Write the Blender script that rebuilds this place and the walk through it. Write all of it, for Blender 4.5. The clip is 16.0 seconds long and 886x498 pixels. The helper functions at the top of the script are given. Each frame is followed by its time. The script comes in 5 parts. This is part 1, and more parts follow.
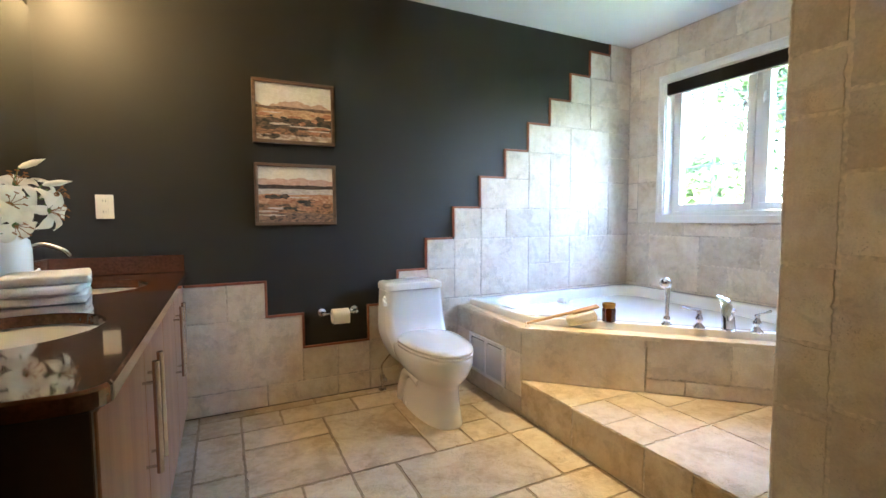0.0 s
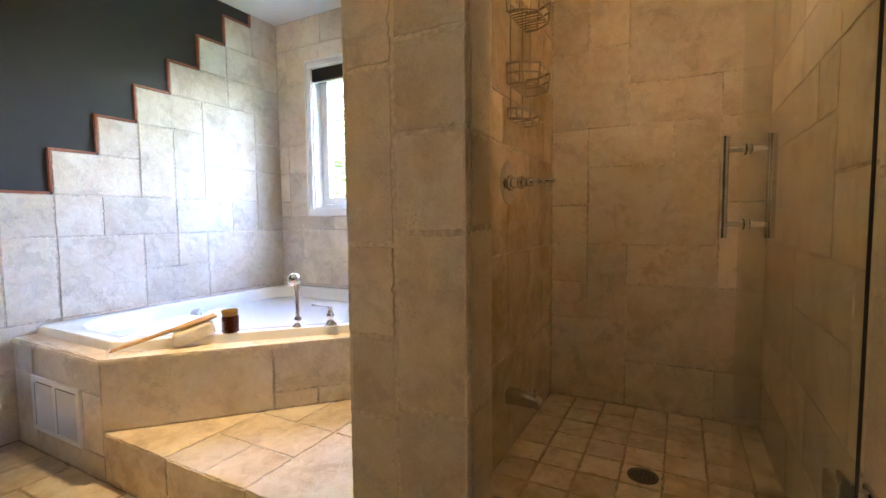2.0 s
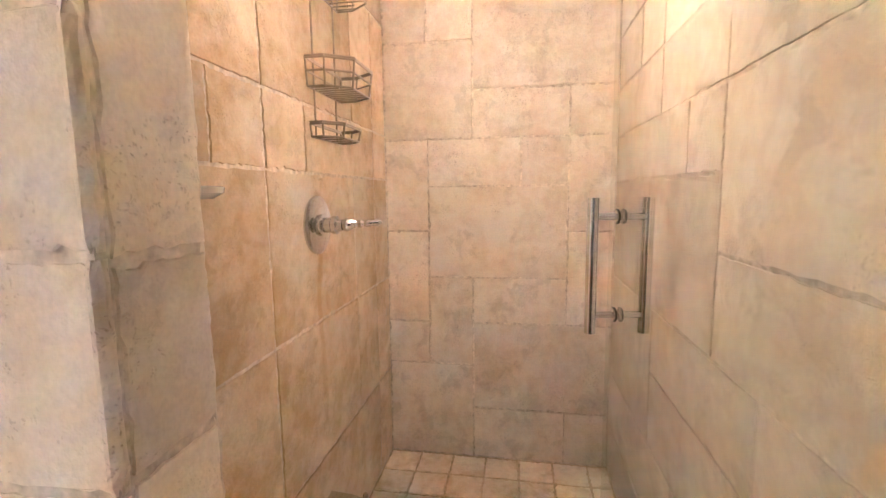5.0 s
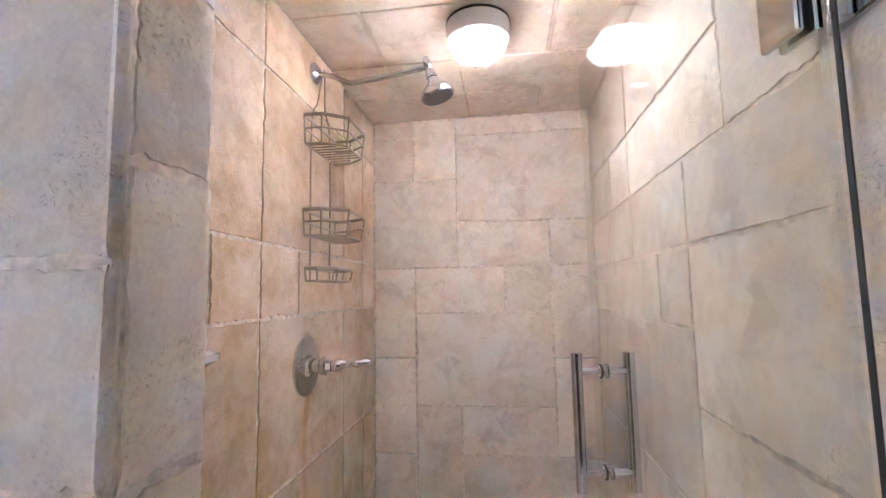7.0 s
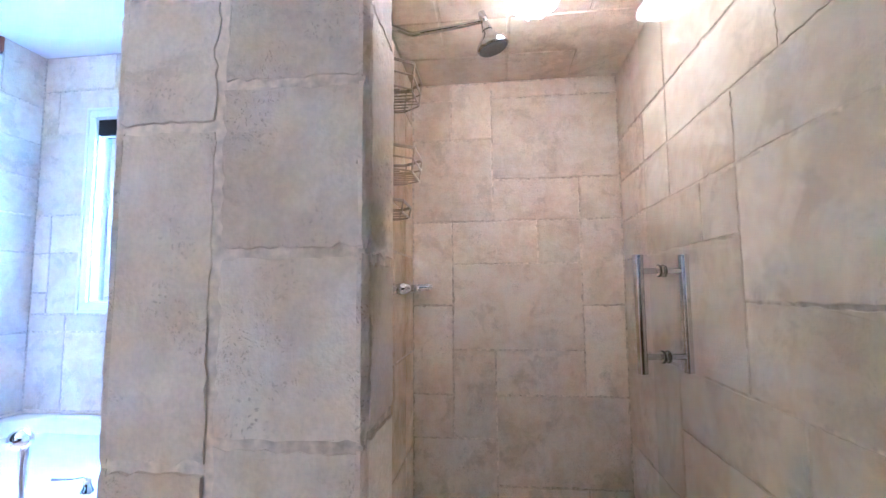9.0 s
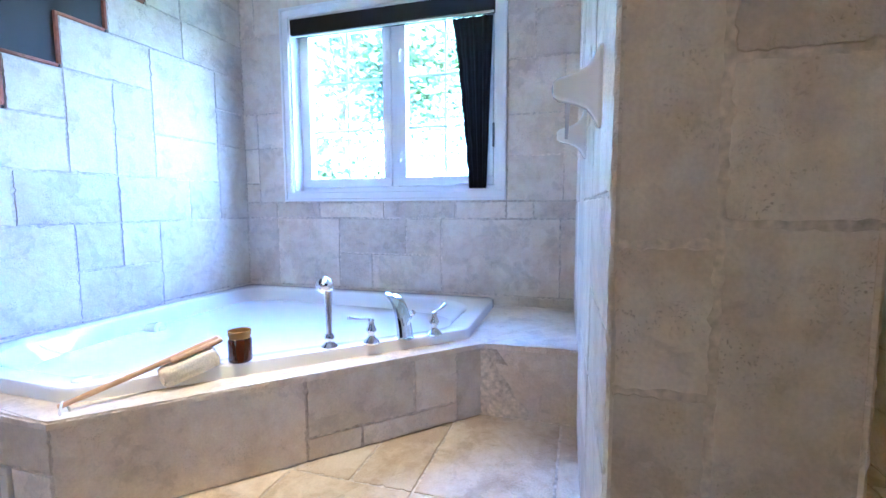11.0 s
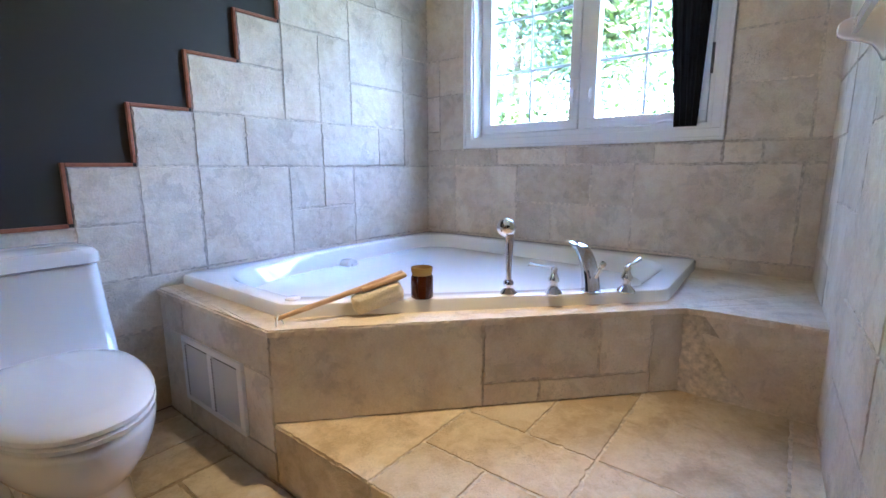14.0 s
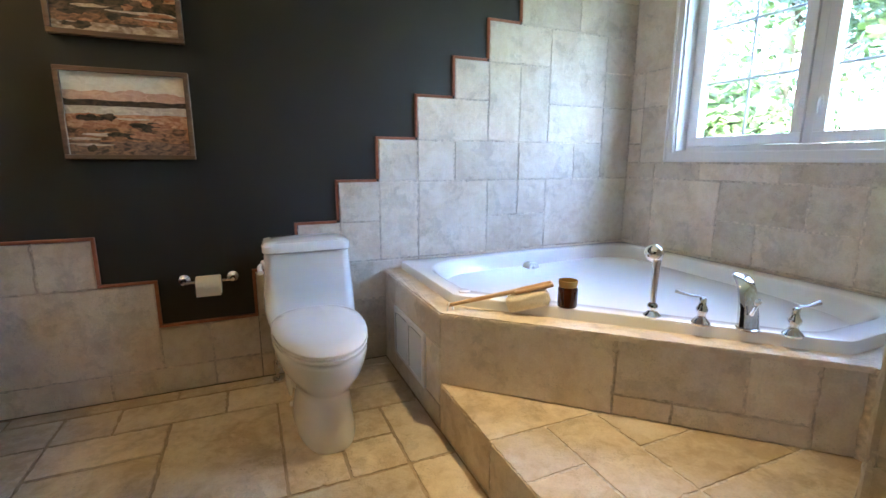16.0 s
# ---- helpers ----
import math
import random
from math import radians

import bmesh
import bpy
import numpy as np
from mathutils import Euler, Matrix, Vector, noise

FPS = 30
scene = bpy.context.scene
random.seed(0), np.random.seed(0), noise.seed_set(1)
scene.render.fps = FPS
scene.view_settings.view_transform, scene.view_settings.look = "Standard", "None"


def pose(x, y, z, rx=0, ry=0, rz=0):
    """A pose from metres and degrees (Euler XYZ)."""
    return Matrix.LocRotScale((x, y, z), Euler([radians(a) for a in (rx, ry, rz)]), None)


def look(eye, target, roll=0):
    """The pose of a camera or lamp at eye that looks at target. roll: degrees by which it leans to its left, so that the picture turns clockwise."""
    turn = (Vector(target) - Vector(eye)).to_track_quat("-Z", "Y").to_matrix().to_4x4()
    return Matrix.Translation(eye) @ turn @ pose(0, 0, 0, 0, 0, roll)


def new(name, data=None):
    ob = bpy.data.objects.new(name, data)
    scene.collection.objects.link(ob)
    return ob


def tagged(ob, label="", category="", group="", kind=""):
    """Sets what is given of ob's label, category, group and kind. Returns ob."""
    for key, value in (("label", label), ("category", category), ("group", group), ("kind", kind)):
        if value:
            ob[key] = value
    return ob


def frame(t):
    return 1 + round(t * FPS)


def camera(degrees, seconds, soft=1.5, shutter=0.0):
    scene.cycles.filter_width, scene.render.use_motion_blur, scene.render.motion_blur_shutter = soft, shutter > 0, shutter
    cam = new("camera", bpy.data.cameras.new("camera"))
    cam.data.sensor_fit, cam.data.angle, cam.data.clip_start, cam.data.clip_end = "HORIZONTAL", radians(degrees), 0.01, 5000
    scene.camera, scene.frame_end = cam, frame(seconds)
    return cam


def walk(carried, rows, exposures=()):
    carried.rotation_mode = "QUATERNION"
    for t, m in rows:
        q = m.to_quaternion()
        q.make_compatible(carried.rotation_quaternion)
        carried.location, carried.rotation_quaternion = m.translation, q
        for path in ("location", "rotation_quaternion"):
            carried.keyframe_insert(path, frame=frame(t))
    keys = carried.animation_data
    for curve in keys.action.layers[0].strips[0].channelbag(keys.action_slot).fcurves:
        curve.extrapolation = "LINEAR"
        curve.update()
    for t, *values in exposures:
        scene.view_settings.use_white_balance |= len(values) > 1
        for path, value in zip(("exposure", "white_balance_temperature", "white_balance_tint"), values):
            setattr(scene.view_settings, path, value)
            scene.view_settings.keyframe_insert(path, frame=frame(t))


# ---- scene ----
cam = camera(88.9, 16.0)
PATH = [
    (0, (0.087, 0.12, 1.157), (0.959, 1.915, 1.02), -0.3),
    (0.5, (0.197, 0.227, 1.156), (1.274, 1.907, 1.02), -0.2),
    (1, (0.329, 0.23, 1.128), (1.675, 1.702, 0.995), -0.4),
    (1.5, (0.526, 0.193, 1.097), (2.111, 1.405, 0.959), -0.6),
    (2, (0.678, 0.149, 1.081), (2.443, 1.08, 0.946), -0.6),
    (2.5, (0.833, 0.127, 1.037), (2.701, 0.824, 0.883), -0.5),
    (3, (0.978, 0.146, 1.01), (2.896, 0.669, 0.792), -0.5),
    (3.5, (1.107, 0.15, 1.026), (3.047, 0.544, 0.742), -0.4),
    (4, (1.203, 0.155, 1.113), (3.145, 0.526, 0.81), -0.5),
    (4.5, (1.231, 0.187, 1.222), (3.176, 0.543, 0.922), -0.6),
    (5, (1.226, 0.196, 1.322), (3.183, 0.529, 1.075), -0.7),
    (7.5, (1.176, 0.192, 1.447), (3.146, 0.448, 1.682), -1.0),
    (8, (1.175, 0.208, 1.388), (3.145, 0.458, 1.625), -0.9),
    (10.5, (0.797, 0.814, 1.091), (2.759, 1.188, 0.994), 0.0),
    (11, (0.842, 0.915, 1.076), (2.745, 1.501, 0.888), -0.2),
    (11.5, (0.94, 1.009, 1.032), (2.768, 1.783, 0.786), -0.3),
    (12, (0.98, 1.049, 1.012), (2.747, 1.945, 0.737), -0.3),
    (12.5, (0.98, 1.081, 0.998), (2.69, 2.072, 0.693), -0.4),
    (13, (0.973, 1.081, 0.991), (2.633, 2.147, 0.663), -0.3),
    (13.5, (0.957, 1.067, 0.991), (2.569, 2.2, 0.648), -0.3),
    (14, (0.932, 1.037, 0.993), (2.484, 2.247, 0.639), -0.3),
    (14.5, (0.91, 0.977, 0.99), (2.385, 2.279, 0.63), -0.4),
    (15, (0.93, 0.84, 1.011), (2.296, 2.254, 0.648), -0.5),
    (15.5, (0.955, 0.718, 1.051), (2.137, 2.292, 0.696), -0.4),
    (16, (0.952, 0.65, 1.114), (1.725, 2.455, 0.731), 0.1),
]
EXPOSURES = [(0.0, 7.32, 5850, 11), (0.5, 7.2, 5850, 12), (1.0, 7.2, 6050, 13), (1.5, 7.08, 6150, 16), (2.0, 7.2, 6250, 18), (2.5, 7.65, 6250, 18), (3.0, 8.3, 6450, 20), (3.5, 8.8, 6050, 18), (4.0, 9.12, 5650, 18), (4.5, 9.22, 5150, 22), (5.0, 9.1, 4600, 24), (7.5, 8.68, 3800, 20), (8.0, 8.68, 3800, 20), (10.5, 7.76, 3950, 22), (11.0, 7.38, 4300, 19), (11.5, 6.97, 4750, 20), (12.0, 6.74, 5100, 22), (13.0, 6.6, 5450, 20), (14.0, 6.62, 5450, 17), (15.0, 6.66, 5400, 11), (16.0, 6.7, 5850, 11)]
walk(cam, [(t, look(eye, target, roll)) for t, eye, target, roll in PATH], EXPOSURES)

# ---- world and lights ----
world = bpy.data.worlds.new("sky")
scene.world = world
world.use_nodes = True
wn, wl = world.node_tree.nodes, world.node_tree.links
sky = wn.new("ShaderNodeTexSky")
sky.sky_type, sky.sun_disc = "NISHITA", False
sky.sun_elevation, sky.sun_rotation = radians(48), radians(215)
sky.air_density, sky.dust_density, sky.ozone_density = 1.0, 1.2, 1.0
wl.new(sky.outputs[0], wn["Background"].inputs[0])
wn["Background"].inputs[1].default_value = 0.15
sun = new("sun", bpy.data.lights.new("sun", "SUN"))
sun.data.energy, sun.data.angle, sun.data.color = 0.8, radians(12), (1.0, 0.96, 0.90)
sun.matrix_world = look((-6, -9, 12), (0, 0, 0))
WARM = (1.0, 0.68, 0.34)


def lamp(name, kind, place, aim, watts, color, size=0.1, cone=90, blend=0.6):
    data = bpy.data.lights.new(name, kind)
    data.energy, data.color = watts, color
    if kind == "AREA":
        data.shape, data.size = "DISK", size
    else:
        data.shadow_soft_size = size
    if kind == "SPOT":
        data.spot_size, data.spot_blend = radians(cone), blend
    ob = new(name, data)
    ob.matrix_world = look(place, aim)
    return ob


# ---- materials ----
def material(name):
    m = bpy.data.materials.new(name)
    m.use_nodes = True
    return m, m.node_tree.nodes, m.node_tree.links, m.node_tree.nodes["Principled BSDF"]


def plain(name, color, rough=0.5, metal=0.0, grain=0.0, scale=40.0, bump=0.0, coat=0.0, spread=0.08):
    """A surface with fine grain and soft blotches on one base colour."""
    m, n, l, b = material(name)
    b.inputs["Roughness"].default_value, b.inputs["Metallic"].default_value = rough, metal
    b.inputs["Coat Weight"].default_value = coat
    b.inputs["Base Color"].default_value = (*color, 1)
    geo = n.new("ShaderNodeNewGeometry")
    fine, big = n.new("ShaderNodeTexNoise"), n.new("ShaderNodeTexNoise")
    fine.inputs["Scale"].default_value, fine.inputs["Detail"].default_value = scale, 4
    big.inputs["Scale"].default_value = 2.3
    for t in (fine, big):
        l.new(geo.outputs["Position"], t.inputs["Vector"])
    if grain:
        add = n.new("ShaderNodeMath")
        add.operation = "ADD"
        l.new(fine.outputs[0], add.inputs[0]), l.new(big.outputs[0], add.inputs[1])
        ramp = n.new("ShaderNodeMapRange")
        ramp.inputs[1].default_value, ramp.inputs[2].default_value = 0.7, 1.3
        ramp.inputs[3].default_value, ramp.inputs[4].default_value = 1 - grain, 1 + grain
        l.new(add.outputs[0], ramp.inputs[0])
        mul = n.new("ShaderNodeVectorMath")
        mul.operation = "SCALE"
        mul.inputs[0].default_value = color
        l.new(ramp.outputs[0], mul.inputs["Scale"])
        l.new(mul.outputs[0], b.inputs["Base Color"])
        rr = n.new("ShaderNodeMapRange")
        rr.inputs[3].default_value, rr.inputs[4].default_value = max(0.03, rough - spread), min(1, rough + spread)
        l.new(fine.outputs[0], rr.inputs[0]), l.new(rr.outputs[0], b.inputs["Roughness"])
    if bump:
        bp = n.new("ShaderNodeBump")
        bp.inputs["Strength"].default_value, bp.inputs["Distance"].default_value = bump, 0.004
        l.new(fine.outputs[0], bp.inputs["Height"]), l.new(bp.outputs[0], b.inputs["Normal"])
    return m


def stone(name, low, mid, high, rough=0.55, tint=0.16, pit=1.0, stain=0.0):
    """Tumbled travertine: cloudy veins, fine grain, scattered pits; each tile has its own tone."""
    m, n, l, b = material(name)
    geo, info = n.new("ShaderNodeNewGeometry"), n.new("ShaderNodeObjectInfo")
    shift = n.new("ShaderNodeVectorMath")
    shift.operation = "MULTIPLY_ADD"
    comb = n.new("ShaderNodeCombineXYZ")
    for k in range(3):
        l.new(info.outputs["Random"], comb.inputs[k])
    l.new(comb.outputs[0], shift.inputs[0])
    shift.inputs[1].default_value = (7.0, 11.0, 5.0)
    l.new(geo.outputs["Position"], shift.inputs[2])
    cloud, vein, fine = (n.new("ShaderNodeTexNoise") for _ in range(3))
    for t, s, d in ((cloud, 4.0, 6), (vein, 24.0, 9), (fine, 150.0, 5)):
        t.inputs["Scale"].default_value, t.inputs["Detail"].default_value = s, d
        l.new(shift.outputs[0], t.inputs["Vector"])
    cloud.inputs["Distortion"].default_value = 0.7
    vein.inputs["Distortion"].default_value = 0.5
    mix = n.new("ShaderNodeMath")
    mix.operation = "MULTIPLY_ADD"
    l.new(vein.outputs[0], mix.inputs[0])
    mix.inputs[1].default_value = 0.55
    l.new(cloud.outputs[0], mix.inputs[2])
    ramp = n.new("ShaderNodeValToRGB")
    e = ramp.color_ramp.elements
    e[0].position, e[0].color = 0.60, (*low, 1)
    e[1].position, e[1].color = 0.93, (*high, 1)
    k = ramp.color_ramp.elements.new(0.76)
    k.color = (*mid, 1)
    l.new(mix.outputs[0], ramp.inputs[0])
    tone = n.new("ShaderNodeMapRange")
    tone.inputs[3].default_value, tone.inputs[4].default_value = 1 - tint, 1 + tint * 0.6
    l.new(info.outputs["Random"], tone.inputs[0])
    speck, times = n.new("ShaderNodeMapRange"), n.new("ShaderNodeMath")
    speck.inputs[1].default_value, speck.inputs[2].default_value = 0.32, 0.68
    speck.inputs[3].default_value, speck.inputs[4].default_value = 0.94, 1.05
    times.operation = "MULTIPLY"
    l.new(fine.outputs[0], speck.inputs[0]), l.new(speck.outputs[0], times.inputs[0]), l.new(tone.outputs[0], times.inputs[1])
    scale = n.new("ShaderNodeVectorMath")
    scale.operation = "SCALE"
    l.new(ramp.outputs[0], scale.inputs[0]), l.new(times.outputs[0], scale.inputs["Scale"])
    # pits: small dark holes in clusters
    pits, where = n.new("ShaderNodeTexVoronoi"), n.new("ShaderNodeTexNoise")
    pits.inputs["Scale"].default_value, where.inputs["Scale"].default_value = 125.0, 9.0
    warp = n.new("ShaderNodeVectorMath")
    warp.operation = "MULTIPLY_ADD"
    l.new(vein.outputs["Color"], warp.inputs[0])
    warp.inputs[1].default_value = (0.06, 0.06, 0.06)
    l.new(shift.outputs[0], warp.inputs[2])
    l.new(warp.outputs[0], pits.inputs["Vector"]), l.new(shift.outputs[0], where.inputs["Vector"])
    hole = n.new("ShaderNodeMapRange")
    hole.inputs[1].default_value, hole.inputs[2].default_value = 0.10, 0.34
    hole.inputs[3].default_value, hole.inputs[4].default_value = 1.0, 0.0
    l.new(pits.outputs["Distance"], hole.inputs[0])
    gate = n.new("ShaderNodeMapRange")
    gate.inputs[1].default_value, gate.inputs[2].default_value = 0.52, 0.70
    l.new(where.outputs[0], gate.inputs[0])
    both = n.new("ShaderNodeMath")
    both.operation = "MULTIPLY"
    l.new(hole.outputs[0], both.inputs[0]), l.new(gate.outputs[0], both.inputs[1])
    # eroded patches: crisp-edged, slightly sunken and darker
    worn, wear = n.new("ShaderNodeTexNoise"), n.new("ShaderNodeMapRange")
    worn.inputs["Scale"].default_value, worn.inputs["Detail"].default_value = 7.0, 12
    worn.inputs["Roughness"].default_value, worn.inputs["Distortion"].default_value = 0.68, 0.4
    l.new(warp.outputs[0], worn.inputs["Vector"])
    wear.inputs[1].default_value, wear.inputs[2].default_value = 0.545, 0.60
    l.new(worn.outputs[0], wear.inputs[0])
    fade, worn_tone = n.new("ShaderNodeMapRange"), n.new("ShaderNodeVectorMath")
    fade.inputs[3].default_value, fade.inputs[4].default_value = 1.015, 0.88
    worn_tone.operation = "SCALE"
    l.new(wear.outputs[0], fade.inputs[0]), l.new(scale.outputs[0], worn_tone.inputs[0]), l.new(fade.outputs[0], worn_tone.inputs["Scale"])
    scale = worn_tone
    if stain:
        # mineral stains left by water, large soft-edged shapes
        wet, film = n.new("ShaderNodeTexNoise"), n.new("ShaderNodeMapRange")
        wet.inputs["Scale"].default_value, wet.inputs["Detail"].default_value, wet.inputs["Distortion"].default_value = 2.6, 6, 0.5
        l.new(geo.outputs["Position"], wet.inputs["Vector"])
        film.inputs[1].default_value, film.inputs[2].default_value = 0.50, 0.58
        film.inputs[3].default_value, film.inputs[4].default_value = 0.0, stain
        l.new(wet.outputs[0], film.inputs[0])
        soak = n.new("ShaderNodeMix")
        soak.data_type, soak.blend_type = "RGBA", "MULTIPLY"
        soak.inputs["B"].default_value = (0.74, 0.61, 0.40, 1)
        l.new(film.outputs[0], soak.inputs["Factor"]), l.new(scale.outputs[0], soak.inputs["A"])
        # one long drip below the shower valve
        axes, sway, run, fall = n.new("ShaderNodeSeparateXYZ"), n.new("ShaderNodeMath"), n.new("ShaderNodeMapRange"), n.new("ShaderNodeMapRange")
        l.new(geo.outputs["Position"], axes.inputs[0])
        sway.operation = "MULTIPLY_ADD"
        l.new(wet.outputs[0], sway.inputs[0])
        sway.inputs[1].default_value = 0.12
        l.new(axes.outputs[0], sway.inputs[2])
        off, width = n.new("ShaderNodeMath"), n.new("ShaderNodeMath")
        off.operation, width.operation = "SUBTRACT", "ABSOLUTE"
        l.new(sway.outputs[0], off.inputs[0])
        off.inputs[1].default_value = 2.535 + 0.06
        l.new(off.outputs[0], width.inputs[0])
        run.inputs[1].default_value, run.inputs[2].default_value, run.inputs[3].default_value, run.inputs[4].default_value = 0.008, 0.026, 1.0, 0.0
        fall.inputs[1].default_value, fall.inputs[2].default_value, fall.inputs[3].default_value, fall.inputs[4].default_value = 0.62, 1.0, 0.0, 0.8
        l.new(width.outputs[0], run.inputs[0]), l.new(axes.outputs[2], fall.inputs[0])
        drip, most, below = n.new("ShaderNodeMath"), n.new("ShaderNodeMath"), n.new("ShaderNodeMath")
        drip.operation, most.operation, below.operation = "MULTIPLY", "MAXIMUM", "LESS_THAN"
        below.inputs[1].default_value = 1.20
        l.new(axes.outputs[2], below.inputs[0])
        l.new(run.outputs[0], drip.inputs[0]), l.new(fall.outputs[0], drip.inputs[1])
        cut = n.new("ShaderNodeMath")
        cut.operation = "MULTIPLY"
        l.new(drip.outputs[0], cut.inputs[0]), l.new(below.outputs[0], cut.inputs[1])
        l.new(cut.outputs[0], most.inputs[0]), l.new(film.outputs[0], most.inputs[1])
        l.new(most.outputs[0], soak.inputs["Factor"])
        colour_out = soak.outputs["Result"]
    else:
        colour_out = scale.outputs[0]
    amount = n.new("ShaderNodeMath")
    amount.operation = "MULTIPLY"
    amount.inputs[1].default_value = 0.55 * pit
    l.new(both.outputs[0], amount.inputs[0])
    dark = n.new("ShaderNodeMix")
    dark.data_type = "RGBA"
    dark.inputs["B"].default_value = (low[0] * 0.35, low[1] * 0.32, low[2] * 0.3, 1)
    l.new(amount.outputs[0], dark.inputs["Factor"]), l.new(colour_out, dark.inputs["A"])
    l.new(dark.outputs["Result"], b.inputs["Base Color"])
    rr = n.new("ShaderNodeMapRange")
    rr.inputs[3].default_value, rr.inputs[4].default_value = rough - 0.12, rough + 0.18
    l.new(vein.outputs[0], rr.inputs[0]), l.new(rr.outputs[0], b.inputs["Roughness"])
    sub = n.new("ShaderNodeMath")
    sub.operation = "MULTIPLY_ADD"
    sub.inputs[1].default_value = -2.0
    l.new(both.outputs[0], sub.inputs[0])
    hsum = n.new("ShaderNodeMath")
    hsum.operation = "MULTIPLY_ADD"
    hsum.inputs[1].default_value = 0.4
    sunk = n.new("ShaderNodeMath")
    sunk.operation = "MULTIPLY_ADD"
    sunk.inputs[1].default_value = -0.22
    l.new(wear.outputs[0], sunk.inputs[0]), l.new(vein.outputs[0], sunk.inputs[2])
    l.new(fine.outputs[0], hsum.inputs[0]), l.new(sunk.outputs[0], hsum.inputs[2])
    l.new(hsum.outputs[0], sub.inputs[2])
    b.inputs["Specular IOR Level"].default_value = 0.28
    bp = n.new("ShaderNodeBump")
    bp.inputs["Strength"].default_value, bp.inputs["Distance"].default_value = 0.42, 0.009
    l.new(sub.outputs[0], bp.inputs["Height"]), l.new(bp.outputs[0], b.inputs["Normal"])
    return m


def wood(name, dark, light, axis, rough=0.3, scale=14.0):
    """Veneer with grain along one axis (0 x, 1 y, 2 z)."""
    m, n, l, b = material(name)
    geo, stretch = n.new("ShaderNodeNewGeometry"), n.new("ShaderNodeVectorMath")
    stretch.operation = "MULTIPLY"
    s = [scale, scale, scale]
    s[axis] = scale * 0.06
    stretch.inputs[1].default_value = s
    l.new(geo.outputs["Position"], stretch.inputs[0])
    grain, fine = n.new("ShaderNodeTexNoise"), n.new("ShaderNodeTexNoise")
    grain.inputs["Scale"].default_value, grain.inputs["Detail"].default_value = 1.0, 8
    grain.inputs["Distortion"].default_value = 0.8
    fine.inputs["Scale"].default_value = 9.0
    l.new(stretch.outputs[0], grain.inputs["Vector"]), l.new(stretch.outputs[0], fine.inputs["Vector"])
    ramp = n.new("ShaderNodeValToRGB")
    ramp.color_ramp.elements[0].position, ramp.color_ramp.elements[0].color = 0.32, (*dark, 1)
    ramp.color_ramp.elements[1].position, ramp.color_ramp.elements[1].color = 0.7, (*light, 1)
    l.new(grain.outputs[0], ramp.inputs[0]), l.new(ramp.outputs[0], b.inputs["Base Color"])
    b.inputs["Roughness"].default_value = rough
    bp = n.new("ShaderNodeBump")
    bp.inputs["Strength"].default_value, bp.inputs["Distance"].default_value = 0.15, 0.001
    l.new(fine.outputs[0], bp.inputs["Height"]), l.new(bp.outputs[0], b.inputs["Normal"])
    return m


def glowing(name, color, strength):
    m, n, l, b = material(name)
    b.inputs["Base Color"].default_value = (0.8, 0.8, 0.8, 1)
    b.inputs["Emission Color"].default_value, b.inputs["Emission Strength"].default_value = (*color, 1), strength
    return m


def pane_material(name, tint, gloss=0.03):
    """Thin clear sheet: straight view through, mirror gloss rising at grazing angles."""
    m, n, l, b = material(name)
    clear, shine, mix, fres = (n.new("ShaderNodeBsdf" + k) if k in ("Transparent", "Glossy") else n.new("ShaderNode" + k) for k in ("Transparent", "Glossy", "MixShader", "LayerWeight"))
    clear.inputs[0].default_value = (*tint, 1)
    shine.inputs["Roughness"].default_value = gloss
    fres.inputs[0].default_value = 0.5
    edge, rise = n.new("ShaderNodeMath"), n.new("ShaderNodeMath")
    edge.operation, rise.operation = "POWER", "MULTIPLY_ADD"
    edge.inputs[1].default_value, rise.inputs[1].default_value, rise.inputs[2].default_value = 5.0, 0.93, 0.035
    l.new(fres.outputs["Facing"], edge.inputs[0]), l.new(edge.outputs[0], rise.inputs[0])
    l.new(rise.outputs[0], mix.inputs[0]), l.new(clear.outputs[0], mix.inputs[1]), l.new(shine.outputs[0], mix.inputs[2])
    l.new(mix.outputs[0], n["Material Output"].inputs[0])
    return m


TRAVERTINE = stone("wall_travertine", (0.615, 0.52, 0.41), (0.68, 0.595, 0.485), (0.735, 0.665, 0.565), tint=0.13)
TRAVERTINE_GOLD = stone("golden_travertine", (0.50, 0.375, 0.225), (0.60, 0.48, 0.33), (0.67, 0.565, 0.43), rough=0.5, stain=0.30)
TRAVERTINE_FLOOR = stone("floor_travertine", (0.47, 0.36, 0.23), (0.58, 0.47, 0.33), (0.66, 0.565, 0.43), rough=0.46, tint=0.16)
GROUT_FLOOR = plain("floor_grout", (0.35, 0.27, 0.18), 0.9, grain=0.3, scale=60, bump=0.5)
GROUT_DARK = plain("stained_grout", (0.40, 0.31, 0.215), 0.9, grain=0.35, scale=45, bump=0.5)
GROUT = plain("grout", (0.60, 0.525, 0.43), 0.9, grain=0.4, scale=60, bump=0.5)
DARK_PAINT = plain("dark_olive_paint", (0.021, 0.0195, 0.0155), 0.55, grain=0.08, scale=220, bump=0.05)
WHITE_PAINT = plain("ceiling_paint", (0.80, 0.80, 0.79), 0.8, grain=0.02, scale=150, bump=0.08)
BEIGE_PAINT = plain("beige_paint", (0.45, 0.38, 0.28), 0.7, grain=0.04, scale=150, bump=0.06)
TRIM_WOOD = plain("reddish_trim", (0.30, 0.105, 0.05), 0.5, grain=0.25, scale=50, bump=0.2)
CERAMIC = plain("white_ceramic", (0.83, 0.83, 0.82), 0.07, coat=0.5)
